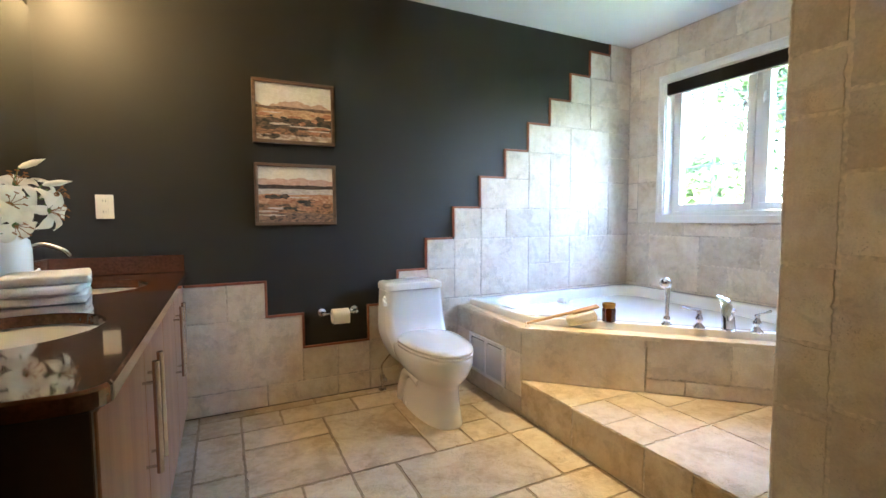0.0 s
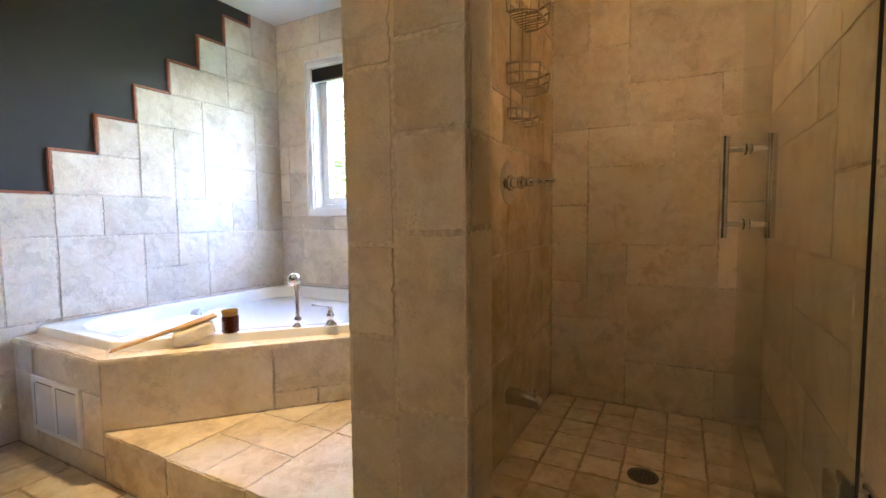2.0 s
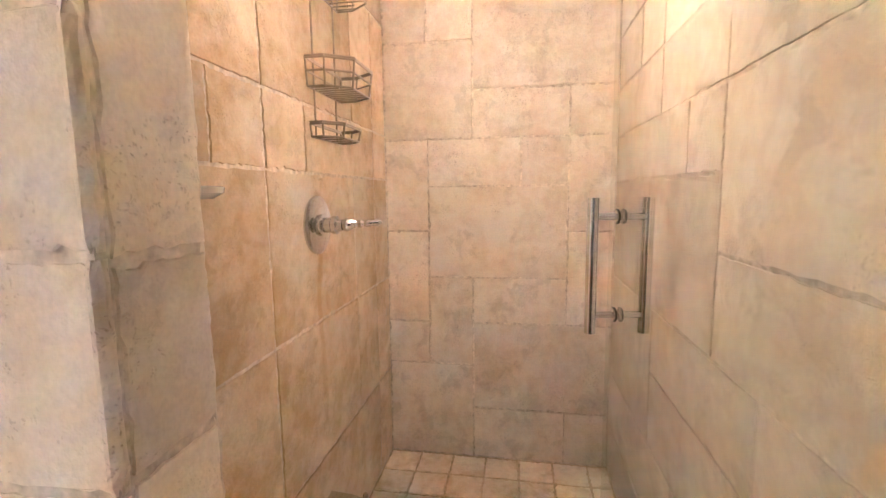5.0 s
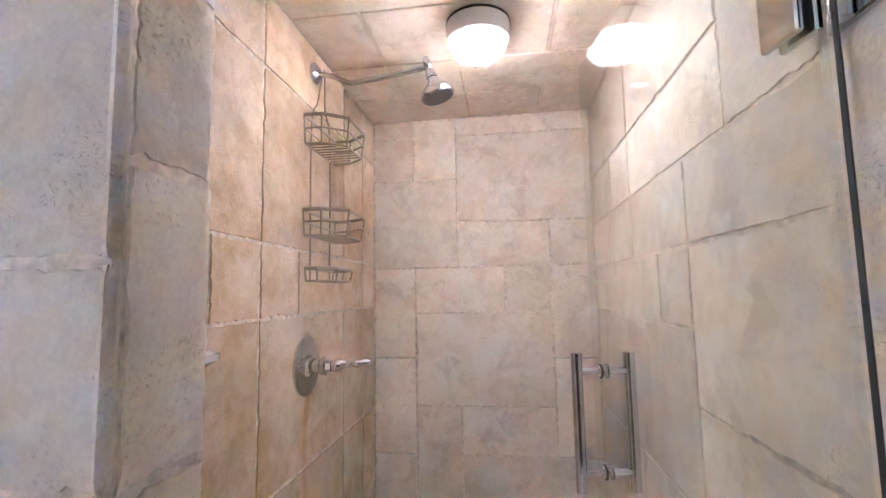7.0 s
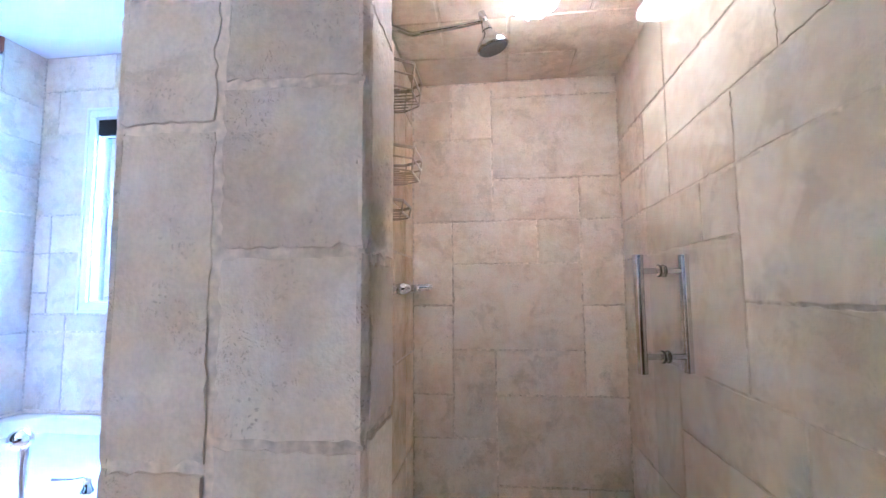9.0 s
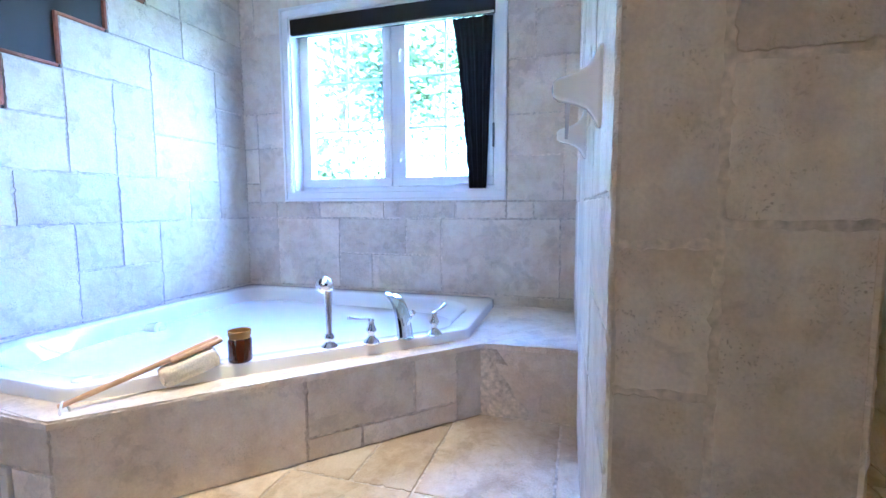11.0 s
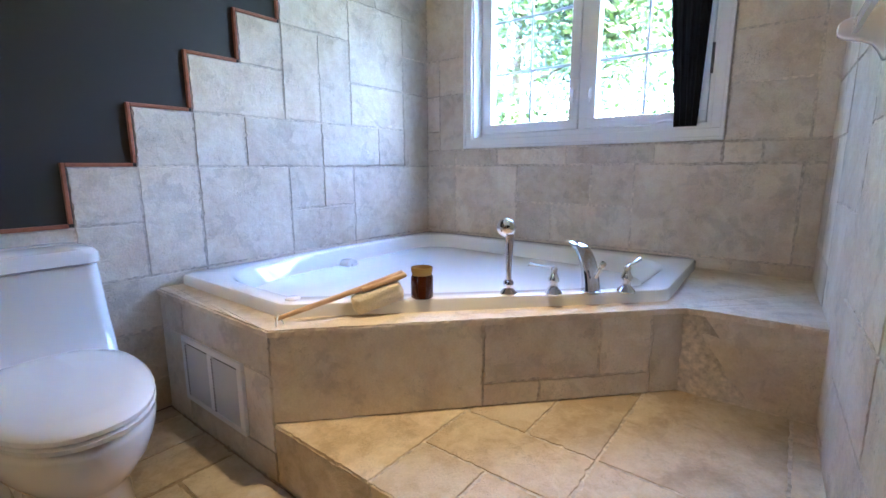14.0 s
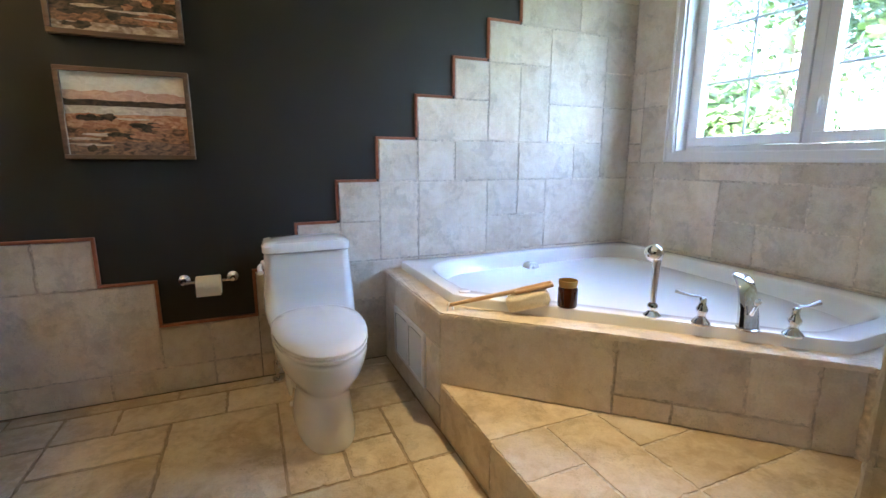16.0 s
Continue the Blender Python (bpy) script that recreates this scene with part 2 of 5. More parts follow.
ACRYLIC = plain("white_acrylic", (0.84, 0.84, 0.83), 0.10, coat=0.4)
VINYL = plain("white_vinyl", (0.80, 0.80, 0.80), 0.35, grain=0.02, scale=80)
GRILLE_GREY = plain("grille_grey", (0.42, 0.43, 0.44), 0.4)
VENT_METAL = plain("grey_vent_paint", (0.60, 0.61, 0.62), 0.45, grain=0.03, scale=80)
CHROME = plain("chrome", (0.66, 0.67, 0.69), 0.06, metal=1.0)
STEEL = plain("brushed_steel", (0.66, 0.65, 0.63), 0.25, metal=1.0)
NICKEL = plain("wire_metal", (0.46, 0.40, 0.33), 0.3, metal=1.0)
BLACK_CLOTH = plain("black_cloth", (0.012, 0.012, 0.014), 0.85, grain=0.2, scale=400, bump=0.3)
BLACK_RUBBER = plain("black_rubber", (0.012, 0.012, 0.012), 0.5)
GRANITE = plain("brown_granite", (0.095, 0.036, 0.019), 0.07, grain=0.35, scale=85, coat=0.6, spread=0.03)
CABINET_WOOD = wood("cabinet_wood", (0.25, 0.115, 0.06), (0.38, 0.20, 0.115), 2, 0.33)
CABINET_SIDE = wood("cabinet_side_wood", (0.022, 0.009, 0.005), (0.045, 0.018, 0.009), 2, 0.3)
FRAME_WOOD = wood("frame_wood", (0.10, 0.055, 0.03), (0.19, 0.115, 0.065), 0, 0.5, 30)
BRUSH_WOOD = wood("brush_wood", (0.50, 0.31, 0.15), (0.66, 0.44, 0.24), 0, 0.5, 40)
TOWEL = plain("white_terry", (0.83, 0.82, 0.80), 0.95, grain=0.06, scale=260, bump=0.9)
LOOFAH = plain("cream_sponge", (0.78, 0.71, 0.57), 0.95, grain=0.2, scale=230, bump=1.0)
CORD = plain("white_cord", (0.80, 0.79, 0.76), 0.9, grain=0.08, scale=300, bump=0.5)
AMBER = plain("amber_wax_glass", (0.052, 0.013, 0.003), 0.08, coat=0.6)
AMBER_RIM = plain("amber_glass_rim", (0.36, 0.20, 0.05), 0.08, coat=0.6)
PETAL = plain("lily_petal", (0.82, 0.80, 0.72), 0.5, grain=0.06, scale=60)
STEM = plain("green_stem", (0.10, 0.16, 0.04), 0.5, grain=0.2)
POLLEN = plain("brown_anther", (0.28, 0.12, 0.03), 0.8)
PAPER = plain("toilet_paper", (0.82, 0.82, 0.81), 0.95, grain=0.03, scale=200, bump=0.3)
OUTLET = plain("ivory_plastic", (0.76, 0.72, 0.62), 0.35)
SLOT = plain("dark_slot", (0.03, 0.03, 0.03), 0.7)
DUCT = plain("grey_duct", (0.10, 0.10, 0.105), 0.7)
MIRROR = plain("mirror_silver", (0.90, 0.92, 0.89), 0.01, metal=1.0)
CLEAR = pane_material("clear_glass", (0.89, 0.885, 0.89))
DOOR_GLASS = pane_material("shower_glass", (0.965, 0.98, 0.965), 0.01)
DRAIN_METAL = plain("drain_metal", (0.10, 0.09, 0.08), 0.4, metal=0.8)


# ---- building helpers ----
def part(name, bm, mat, parent=None, label="", smooth=False):
    me = bpy.data.meshes.new(name)
    bmesh.ops.recalc_face_normals(bm, faces=bm.faces)
    bm.to_mesh(me)
    bm.free()
    me.materials.append(mat)
    if smooth:
        me.polygons.foreach_set("use_smooth", [True] * len(me.polygons))
        me.set_sharp_from_angle(angle=radians(40))
    ob = new(name, me)
    if parent:
        ob.parent = parent
    if label:
        ob["label"] = label
    return ob


def thing(name, label, category, group="", kind=""):
    return tagged(new(name), label, category, group, kind)


def box(bm, lo, hi, bevel=0.0, seg=2, m=None):
    got = bmesh.ops.create_cube(bm, size=1.0)["verts"]
    lo, hi = Vector(lo), Vector(hi)
    for v in got:
        v.co = Vector(((lo[k] + hi[k]) / 2 + v.co[k] * (hi[k] - lo[k])) for k in range(3))
    if bevel:
        edges = list({e for v in got for e in v.link_edges})
        res = bmesh.ops.bevel(bm, geom=edges, offset=bevel, segments=seg, affect="EDGES", profile=0.6)
        got = list({v for f in res["faces"] for v in f.verts} | {v for v in got if v.is_valid})
    if m:
        bmesh.ops.transform(bm, matrix=m, verts=got)
    return got


def made_box(lo, hi, bevel=0.0, seg=2):
    bm = bmesh.new()
    box(bm, lo, hi, bevel, seg)
    return bm


def loft(rings, cap=True, bm=None):
    """Skin closed rings of equal count, one after another."""
    bm = bm or bmesh.new()
    rows = [[bm.verts.new(p) for p in ring] for ring in rings]
    n = len(rows[0])
    for a, b in zip(rows, rows[1:]):
        for k in range(n):
            bm.faces.new((a[k], a[(k + 1) % n], b[(k + 1) % n], b[k]))
    if cap:
        bm.faces.new(rows[0]), bm.faces.new(rows[-1])
    return bm


def circle(c, r, axis, n=20, ry=None):
    """A ring about an axis direction."""
    z = Vector(axis).normalized()
    x = z.orthogonal().normalized() if abs(z.z) < 0.99 else Vector((1, 0, 0))
    y = z.cross(x)
    return [Vector(c) + x * r * math.cos(2 * math.pi * k / n) + y * (ry or r) * math.sin(2 * math.pi * k / n) for k in range(n)]


def lathe(base, axis, profile, n=24, bm=None):
    """Turned body: rows of (distance along the axis, radius)."""
    axis = Vector(axis).normalized()
    return loft([circle(Vector(base) + axis * d, max(r, 0.0004), axis, n) for d, r in profile], True, bm)


def tube(points, r, n=10, bm=None, taper=None):
    """A round bar along a line of points."""
    pts = [Vector(p) for p in points]
    rings, x = [], None
    for k, p in enumerate(pts):
        d = (pts[min(k + 1, len(pts) - 1)] - pts[max(k - 1, 0)]).normalized()
        x = d.orthogonal().normalized() if x is None else (x - d * x.dot(d)).normalized()
        y = d.cross(x)
        rad = r if taper is None else r * taper(k / max(1, len(pts) - 1))
        rings.append([p + (x * math.cos(a) + y * math.sin(a)) * rad for a in (2 * math.pi * j / n for j in range(n))])
    return loft(rings, True, bm)


def bow(points, steps=8):
    """A smooth line through points (Catmull-Rom)."""
    p = [Vector(q) for q in points]
    p = [2 * p[0] - p[1]] + p + [2 * p[-1] - p[-2]]
    out = []
    for a, b, c, d in zip(p, p[1:], p[2:], p[3:]):
        for k in range(steps):
            t = k / steps
            out.append(0.5 * (2 * b + (c - a) * t + (2 * a - 5 * b + 4 * c - d) * t * t + (3 * b - a - 3 * c + d) * t ** 3))
    return out + [p[-2]]


def prism(outline, z0, z1, bm=None):
    """An upright body over a plan outline."""
    return loft([[Vector((x, y, z0)) for x, y in outline], [Vector((x, y, z1)) for x, y in outline]], True, bm)


# ---- tiles ----
TILE_MESHES = {}


def tile_mesh(w, h, kind, mat, gap, depth=0.011):
    """A tumbled tile w by h lying in its own x, y plane, worn edges, face towards +z at 0."""
    key = (round(w, 3), round(h, 3), kind, mat.name, gap)
    if key in TILE_MESHES:
        return TILE_MESHES[key]
    rng = random.Random(str(key))
    bm = bmesh.new()
    nx, ny = max(4, min(24, round(w / 0.013))), max(4, min(24, round(h / 0.013)))
    line = []
    for a, b, n in (((gap, gap), (w - gap, gap), nx), ((w - gap, gap), (w - gap, h - gap), ny), ((w - gap, h - gap), (gap, h - gap), nx), ((gap, h - gap), (gap, gap), ny)):
        for k in range(n):
            t = k / n
            line.append((a[0] + (b[0] - a[0]) * t, a[1] + (b[1] - a[1]) * t))
    cx, cy = w / 2, h / 2
    outer, inner = [], []
    for x, y in line:
        d = math.hypot(x - cx, y - cy)
        j = rng.uniform(-0.0030, 0.0014) - (rng.uniform(0.002, 0.006) if rng.random() < 0.09 else 0)
        px, py = x + (x - cx) / d * j, y + (y - cy) / d * j
        e = rng.uniform(0.0010, 0.0042)
        outer.append((px, py, -depth))
        inner.append((px - e * (1 if px > cx else -1) * min(1, abs(px - cx) / (cx - 0.02)) ** 2, py - e * (1 if py > cy else -1) * min(1, abs(py - cy) / (cy - 0.02)) ** 2, rng.uniform(-0.0012, 0.0)))
    top = [bm.verts.new(p) for p in inner]
    low = [bm.verts.new(p) for p in outer]
    bm.faces.new(top)
    n = len(top)
    for k in range(n):
        bm.faces.new((low[k], low[(k + 1) % n], top[(k + 1) % n], top[k]))
    bmesh.ops.recalc_face_normals(bm, faces=bm.faces)
    me = bpy.data.meshes.new("tile")
    bm.to_mesh(me)
    bm.free()
    me.materials.append(mat)
    TILE_MESHES[key] = me
    return me


def lay_tile(parent, m, w, h, mat, rng, gap=0.0022):
    """One tile: m carries the tile plane's x, y, z to the world."""
    ob = new("tile", tile_mesh(w, h, rng.randrange(3), mat, gap))
    ob.parent = parent
    tip = [math.degrees(rng.uniform(-0.0016, 0.0016) / s) for s in (max(h, 0.1), max(w, 0.1), max(w, h, 0.2))]
    ob.matrix_basis = m @ pose(w / 2, h / 2, rng.uniform(-0.0010, 0.0012), *tip) @ pose(-w / 2, -h / 2, 0)
    return ob


def basis(origin, u, v):
    u, v = Vector(u), Vector(v)
    return Matrix.Translation(origin) @ Matrix((u, v, u.cross(v))).transposed().to_4x4()


def lay_plan(parent, m, us, vs, rows, mat, seed=0, gap=0.0022):
    """Tiles drawn as letters: each letter's cells make one tile. us: column lines; vs: row lines from the first row's top down."""
    rng = random.Random(seed)
    spans = {}
    for r, row in enumerate(rows):
        for c, ch in enumerate(row):
            if ch != ".":
                s = spans.setdefault(ch, [c, c, r, r])
                s[0], s[1], s[2], s[3] = min(s[0], c), max(s[1], c), min(s[2], r), max(s[3], r)
    for c0, c1, r0, r1 in spans.values():
        lo, hi = sorted((vs[r0], vs[r1 + 1]))
        w, h = us[c1 + 1] - us[c0], hi - lo
        lay_tile(parent, m @ Matrix.Translation((us[c0], lo, 0)), w, h, mat, rng, gap)


def lines(start, step, count):
    return [start + step * k for k in range(count + 1)]


def lay_random(parent, m, us, vs, mat, seed, taken=lambda u, v: False, gap=0.0022):
    """A French pattern packed at random: pieces of one to three cells on the grid of us, vs."""
    rng = random.Random(seed)
    nu, nv = len(us) - 1, len(vs) - 1
    used = [[taken((us[c] + us[c + 1]) / 2, (vs[r] + vs[r + 1]) / 2) for c in range(nu)] for r in range(nv)]
    for r in range(nv):
        for c in range(nu):
            if used[r][c]:
                continue
            sizes = [(3, 2), (2, 3), (2, 2), (2, 2), (2, 1), (1, 2), (2, 1)]
            rng.shuffle(sizes)
            for w, h in sizes + [(1, 1)]:
                if c + w <= nu and r + h <= nv and not any(used[r + b][c + a] for a in range(w) for b in range(h)):
                    break
            for a in range(w):
                for b in range(h):
                    used[r + b][c + a] = True
            lay_tile(parent, m @ Matrix.Translation((us[c], vs[r], 0)), us[c + w] - us[c], vs[r + h] - vs[r], mat, rng, gap)


# ---- the room: plan in metres ----
NORTH, EAST, WEST, SOUTH, HIGH = 3.045, 3.345, -0.737, -1.75, 2.625
FRONT = 1.545          # face of the wall in front of the shower
BACK = 3.275           # shower's back wall
SH_N, SH_S, SH_TOP, SH_FLOOR = 0.81, -0.21, 2.275, 0.05
JAMB_N, JAMB_S, JAMB_IN = 0.545, -0.139, 1.685
TUB_SIDE = 0.875       # tub-side face of the wall between tub and shower, at its end
SKEW = 0.0406          # that face runs slightly out of true
DECK, STEP = 0.512, 0.208
T = 0.0038              # tile thickness over the grout

floor = tagged(part("floor", made_box((WEST - 0.1, SOUTH - 0.1, -0.12), (EAST + 0.1, NORTH + 0.1, -0.006)), GROUT_FLOOR), "tumbled travertine floor in warm beige with wide joints", "floor", kind="structure")
ceiling = tagged(part("ceiling", made_box((WEST - 0.15, SOUTH - 0.15, HIGH), (EAST + 0.35, NORTH + 0.15, HIGH + 0.12)), WHITE_PAINT), "smooth white painted ceiling", "ceiling", kind="structure")
wall_north = tagged(part("wall_north", made_box((WEST - 0.15, NORTH + 0.012, -0.12), (EAST + 0.2, NORTH + 0.15, HIGH)), DARK_PAINT), "dark olive-grey painted wall with a stepped travertine field", "wall", kind="structure")
wall_west = tagged(part("wall_west", made_box((WEST - 0.15, SOUTH - 0.15, -0.12), (WEST, NORTH + 0.012, HIGH)), DARK_PAINT), "dark olive-grey painted wall behind the vanity", "wall", kind="structure")
wall_south = tagged(part("wall_south", made_box((WEST, SOUTH - 0.15, -0.12), (EAST, SOUTH, HIGH)), BEIGE_PAINT), "plain beige painted wall", "wall", kind="structure")

# east wall with the window opening
OY0, OY1, OZ0, OZ1 = 1.375, 2.68, 1.165, 2.235
WX = EAST + T
bm = bmesh.new()
for lo, hi in (((WX, SOUTH, -0.12), (WX + 0.19, OY0, HIGH)), ((WX, OY1, -0.12), (WX + 0.19, NORTH + 0.012, HIGH)), ((WX, OY0, -0.12), (WX + 0.19, OY1, OZ0)), ((WX, OY0, OZ1), (WX + 0.19, OY1, HIGH))):
    box(bm, lo, hi)
wall_east = tagged(part("wall_east", bm, GROUT), "travertine-tiled wall with a white casement window", "wall", kind="structure")

# walls of the shower
bm = bmesh.new()
prism([(FRONT + T, JAMB_N + T), (JAMB_IN - T, JAMB_N + T), (JAMB_IN - T, SH_N + T), (WX, SH_N + T), (WX, TUB_SIDE - T + SKEW * (WX - FRONT)), (FRONT + T, TUB_SIDE - T)], 0, HIGH, bm)
wall_shower_north = tagged(part("wall_shower_north", bm, GROUT), "travertine-tiled wing wall between tub and shower", "wall", kind="structure")
bm = bmesh.new()
box(bm, (FRONT + T, SOUTH, 0), (JAMB_IN - T, JAMB_S - T, HIGH))
box(bm, (JAMB_IN - T, SH_S - 0.14, 0), (WX, SH_S - T, HIGH))
wall_shower_south = tagged(part("wall_shower_south", bm, GROUT), "travertine-tiled wall beside the shower door", "wall", kind="structure")
wall_shower_back = tagged(part("wall_shower_back", made_box((BACK + T, SH_S - T, 0), (WX, SH_N + T, HIGH)), GROUT), "travertine-tiled back wall of the shower", "wall", kind="structure")
bm = made_box((FRONT + T, SH_S - T, SH_TOP + T), (WX, SH_N + T, HIGH))
rng = random.Random(8)
us, vs = [FRONT + 0.002, 1.80, 2.11, 2.40, 2.72, 3.0, BACK], [SH_S, 0.02, 0.33, 0.60, SH_N]
for a in range(6):
    for b in range(4):
        if (a + b) % 3 != 2 or b == 3:
            top = 2 if (a + b) % 3 == 1 and b < 3 and (a + b + 1) % 3 == 2 else 1
            box(bm, (us[a] + 0.004, vs[b] + 0.004, SH_TOP + rng.uniform(-0.001, 0.001)), (us[a + 1] - 0.004, vs[min(b + top, 4)] - 0.004, SH_TOP + T + 0.004), 0.004, 1)
shower_ceiling = tagged(part("shower_ceiling", bm, TRAVERTINE), "travertine-tiled shower ceiling", "ceiling", kind="structure")
shower_floor = tagged(part("shower_floor", made_box((FRONT + T, SH_S - T, -0.01), (BACK + T, SH_N + T, SH_FLOOR - T)), GROUT_DARK), "small square travertine shower floor tiles, stained joints", "floor", kind="structure")

# platform step and tub deck
PX, FL_Y = 1.622, 2.245
step = tagged(part("platform", made_box((PX + T, TUB_SIDE - T, -0.01), (WX, FL_Y - 0.004, STEP - T)), GROUT), "low travertine step in front of the tub", "step", kind="structure")
FL, FR = (PX, FL_Y), (2.625, 1.298)
fd = Vector((FR[0] - FL[0], FR[1] - FL[1], 0)).normalized()
fn = Vector((fd.y, -fd.x, 0))
bm = prism([(PX + T, NORTH + 0.012), (PX + T, FL[1] + 0.008), (FR[0] + T - 0.004, FR[1] + T + 0.002), (FR[0] + T, TUB_SIDE - T), (WX, TUB_SIDE - T), (WX, 1.44), (2.72, 1.44), (1.80, 2.36), (1.80, NORTH + 0.012)], -0.01, DECK - T)
deck = tagged(part("tub_deck", bm, GROUT), "travertine-clad corner tub surround", "tub surround", kind="structure")

# ---- window ----
window = tagged(new("window_1"), "white double casement window with grilles", "window", kind="structure")
C = 0.055
bm = bmesh.new()
for lo, hi in (((EAST - 0.016, OY0 - C, OZ0 - C), (EAST + 0.006, OY1 + C, OZ0)), ((EAST - 0.016, OY0 - C, OZ1), (EAST + 0.006, OY1 + C, OZ1 + C)), ((EAST - 0.016, OY0 - C, OZ0), (EAST + 0.006, OY0, OZ1)), ((EAST - 0.016, OY1, OZ0), (EAST + 0.006, OY1 + C, OZ1))):
    box(bm, lo, hi, 0.004)
for y0, y1, z0, z1 in ((OY0 - C, OY1 + C, OZ0 - C, OZ0 - C + 0.016), (OY0 - C, OY1 + C, OZ1 + C - 0.016, OZ1 + C), (OY0 - C, OY0 - C + 0.016, OZ0 - C + 0.016, OZ1 + C - 0.016), (OY1 + C - 0.016, OY1 + C, OZ0 - C + 0.016, OZ1 + C - 0.016)):
    box(bm, (EAST - 0.023, y0, z0), (EAST - 0.014, y1, z1), 0.003)
part("casing", bm, VINYL, window, "white painted casing")
bm = bmesh.new()
for lo, hi in (((EAST + 0.0, OY0, OZ0 - 0.004), (WX + 0.18, OY1, OZ0 + 0.012)), ((EAST, OY0, OZ1 - 0.012), (WX + 0.18, OY1, OZ1 + 0.004)), ((EAST, OY0 - 0.004, OZ0 + 0.012), (WX + 0.18, OY0 + 0.012, OZ1 - 0.012)), ((EAST, OY1 - 0.012, OZ0 + 0.012), (WX + 0.18, OY1 + 0.004, OZ1 - 0.012))):
    box(bm, lo, hi)
part("reveal", bm, VINYL, window)
FX = EAST + 0.085
MID = 2.012
bm = bmesh.new()
for lo, hi in (((FX, OY0 + 0.012, OZ0 + 0.012), (FX + 0.07, OY1 - 0.012, OZ0 + 0.034)), ((FX, OY0 + 0.012, OZ1 - 0.034), (FX + 0.07, OY1 - 0.012, OZ1 - 0.012)), ((FX, MID - 0.02, OZ0 + 0.034), (FX + 0.07, MID + 0.02, OZ1 - 0.034)), ((FX, OY0 + 0.012, OZ0 + 0.034), (FX + 0.07, OY0 + 0.032, OZ1 - 0.034)), ((FX, OY1 - 0.032, OZ0 + 0.034), (FX + 0.07, OY1 - 0.012, OZ1 - 0.034))):
    box(bm, lo, hi, 0.003)
part("window_frame", bm, VINYL, window)
for y0, y1 in ((OY0 + 0.034, MID - 0.022), (MID + 0.022, OY1 - 0.034)):
    S, z0, z1 = 0.052, OZ0 + 0.036, OZ1 - 0.036
    bm = bmesh.new()
    for lo, hi in (((y0, z0), (y1, z0 + S)), ((y0, z1 - S), (y1, z1)), ((y0, z0 + S), (y0 + S, z1 - S)), ((y1 - S, z0 + S), (y1, z1 - S))):
        box(bm, (FX - 0.012, lo[0], lo[1]), (FX + 0.05, hi[0], hi[1]), 0.005)
    sash = part("sash", bm, VINYL, window)
    bm = bmesh.new()
    ym = (y0 + y1) / 2
    box(bm, (FX + 0.020, ym - 0.007, z0 + S), (FX + 0.030, ym + 0.007, z1 - S), 0.003, 1)
    for k in (1, 2):
        z = z0 + S + (z1 - z0 - 2 * S) * k / 3
        box(bm, (FX + 0.0195, y0 + S, z - 0.007), (FX + 0.0305, y1 - S, z + 0.007), 0.003, 1)
    part("grille", bm, GRILLE_GREY, sash, "slim pale grey grille between the panes")
    pane = part("pane", made_box((FX + 0.012, y0 + S - 0.004, z0 + S - 0.004), (FX + 0.016, y1 - S + 0.004, z1 - S + 0.004)), CLEAR, sash, "clear window glass")
    pane.visible_shadow = False
    side = y0 + 0.02 if y0 > MID else y1 - 0.02
    for z in (OZ0 + 0.22, OZ1 - 0.26):
        bm = bmesh.new()
        box(bm, (FX - 0.022, side - 0.009, z - 0.03), (FX - 0.012, side + 0.009, z + 0.03), 0.003)
        tube([(FX - 0.026, side, z + 0.018), (FX - 0.034, side, z - 0.012), (FX - 0.03, side, z - 0.05)], 0.006, 8, bm)
        part("lock_lever", bm, VINYL, sash, "white casement lock lever", True)
bm = made_box((FX - 0.035, OY0 + 0.14, OZ0 + 0.012), (FX + 0.002, OY0 + 0.27, OZ0 + 0.036), 0.006)
tube(bow([(FX - 0.03, OY0 + 0.16, OZ0 + 0.04), (FX - 0.035, OY0 + 0.20, OZ0 + 0.048), (FX - 0.03, OY0 + 0.25, OZ0 + 0.04)]), 0.006, 8, bm)
part("crank_handle", bm, VINYL, window, "folding white crank handle", True)

shade = thing("roller_blind", "black roller blind rolled up at the window head", "blind")
part("cassette", made_box((EAST - 0.012, OY0 + 0.014, OZ1 - 0.105), (EAST + 0.06, OY1 - 0.014, OZ1 - 0.014), 0.006), BLACK_CLOTH, shade)
part("bottom_bar", made_box((EAST + 0.0, OY0 + 0.02, OZ1 - 0.117), (EAST + 0.014, OY1 - 0.02, OZ1 - 0.1065), 0.003), VINYL, shade, "pale bottom bar")

# curtain: a bunched black panel that narrows downwards
bm = bmesh.new()
cols, rows_n = 40, 16
grid = []
for r in range(rows_n + 1):
    t = r / rows_n
    z = OZ1 - 0.118 + (OZ0 + 0.014 - OZ1 + 0.118) * t
    left = 1.635 - 0.10 * t ** 0.8
    right = 1.405 + 0.035 * t
    row = []
    for c in range(cols + 1):
        s = c / cols
        y = right + (left - right) * s + 0.004 * math.sin(t * 40) * s * s
        x = EAST + 0.03 + 0.011 * math.sin(s * 23 + 1.5 * t) * (0.5 + 0.5 * t) + 0.004 * math.sin(s * 51)
        row.append(bm.verts.new((x, y, z)))
    grid.append(row)
for r in range(rows_n):
    for c in range(cols):
        bm.faces.new((grid[r][c], grid[r][c + 1], grid[r + 1][c + 1], grid[r + 1][c]))
bmesh.ops.solidify(bm, geom=bm.faces[:], thickness=0.002)
tagged(part("curtain", bm, BLACK_CLOTH, None, "", True), "black fabric curtain bunched at one side of the window", "curtain")

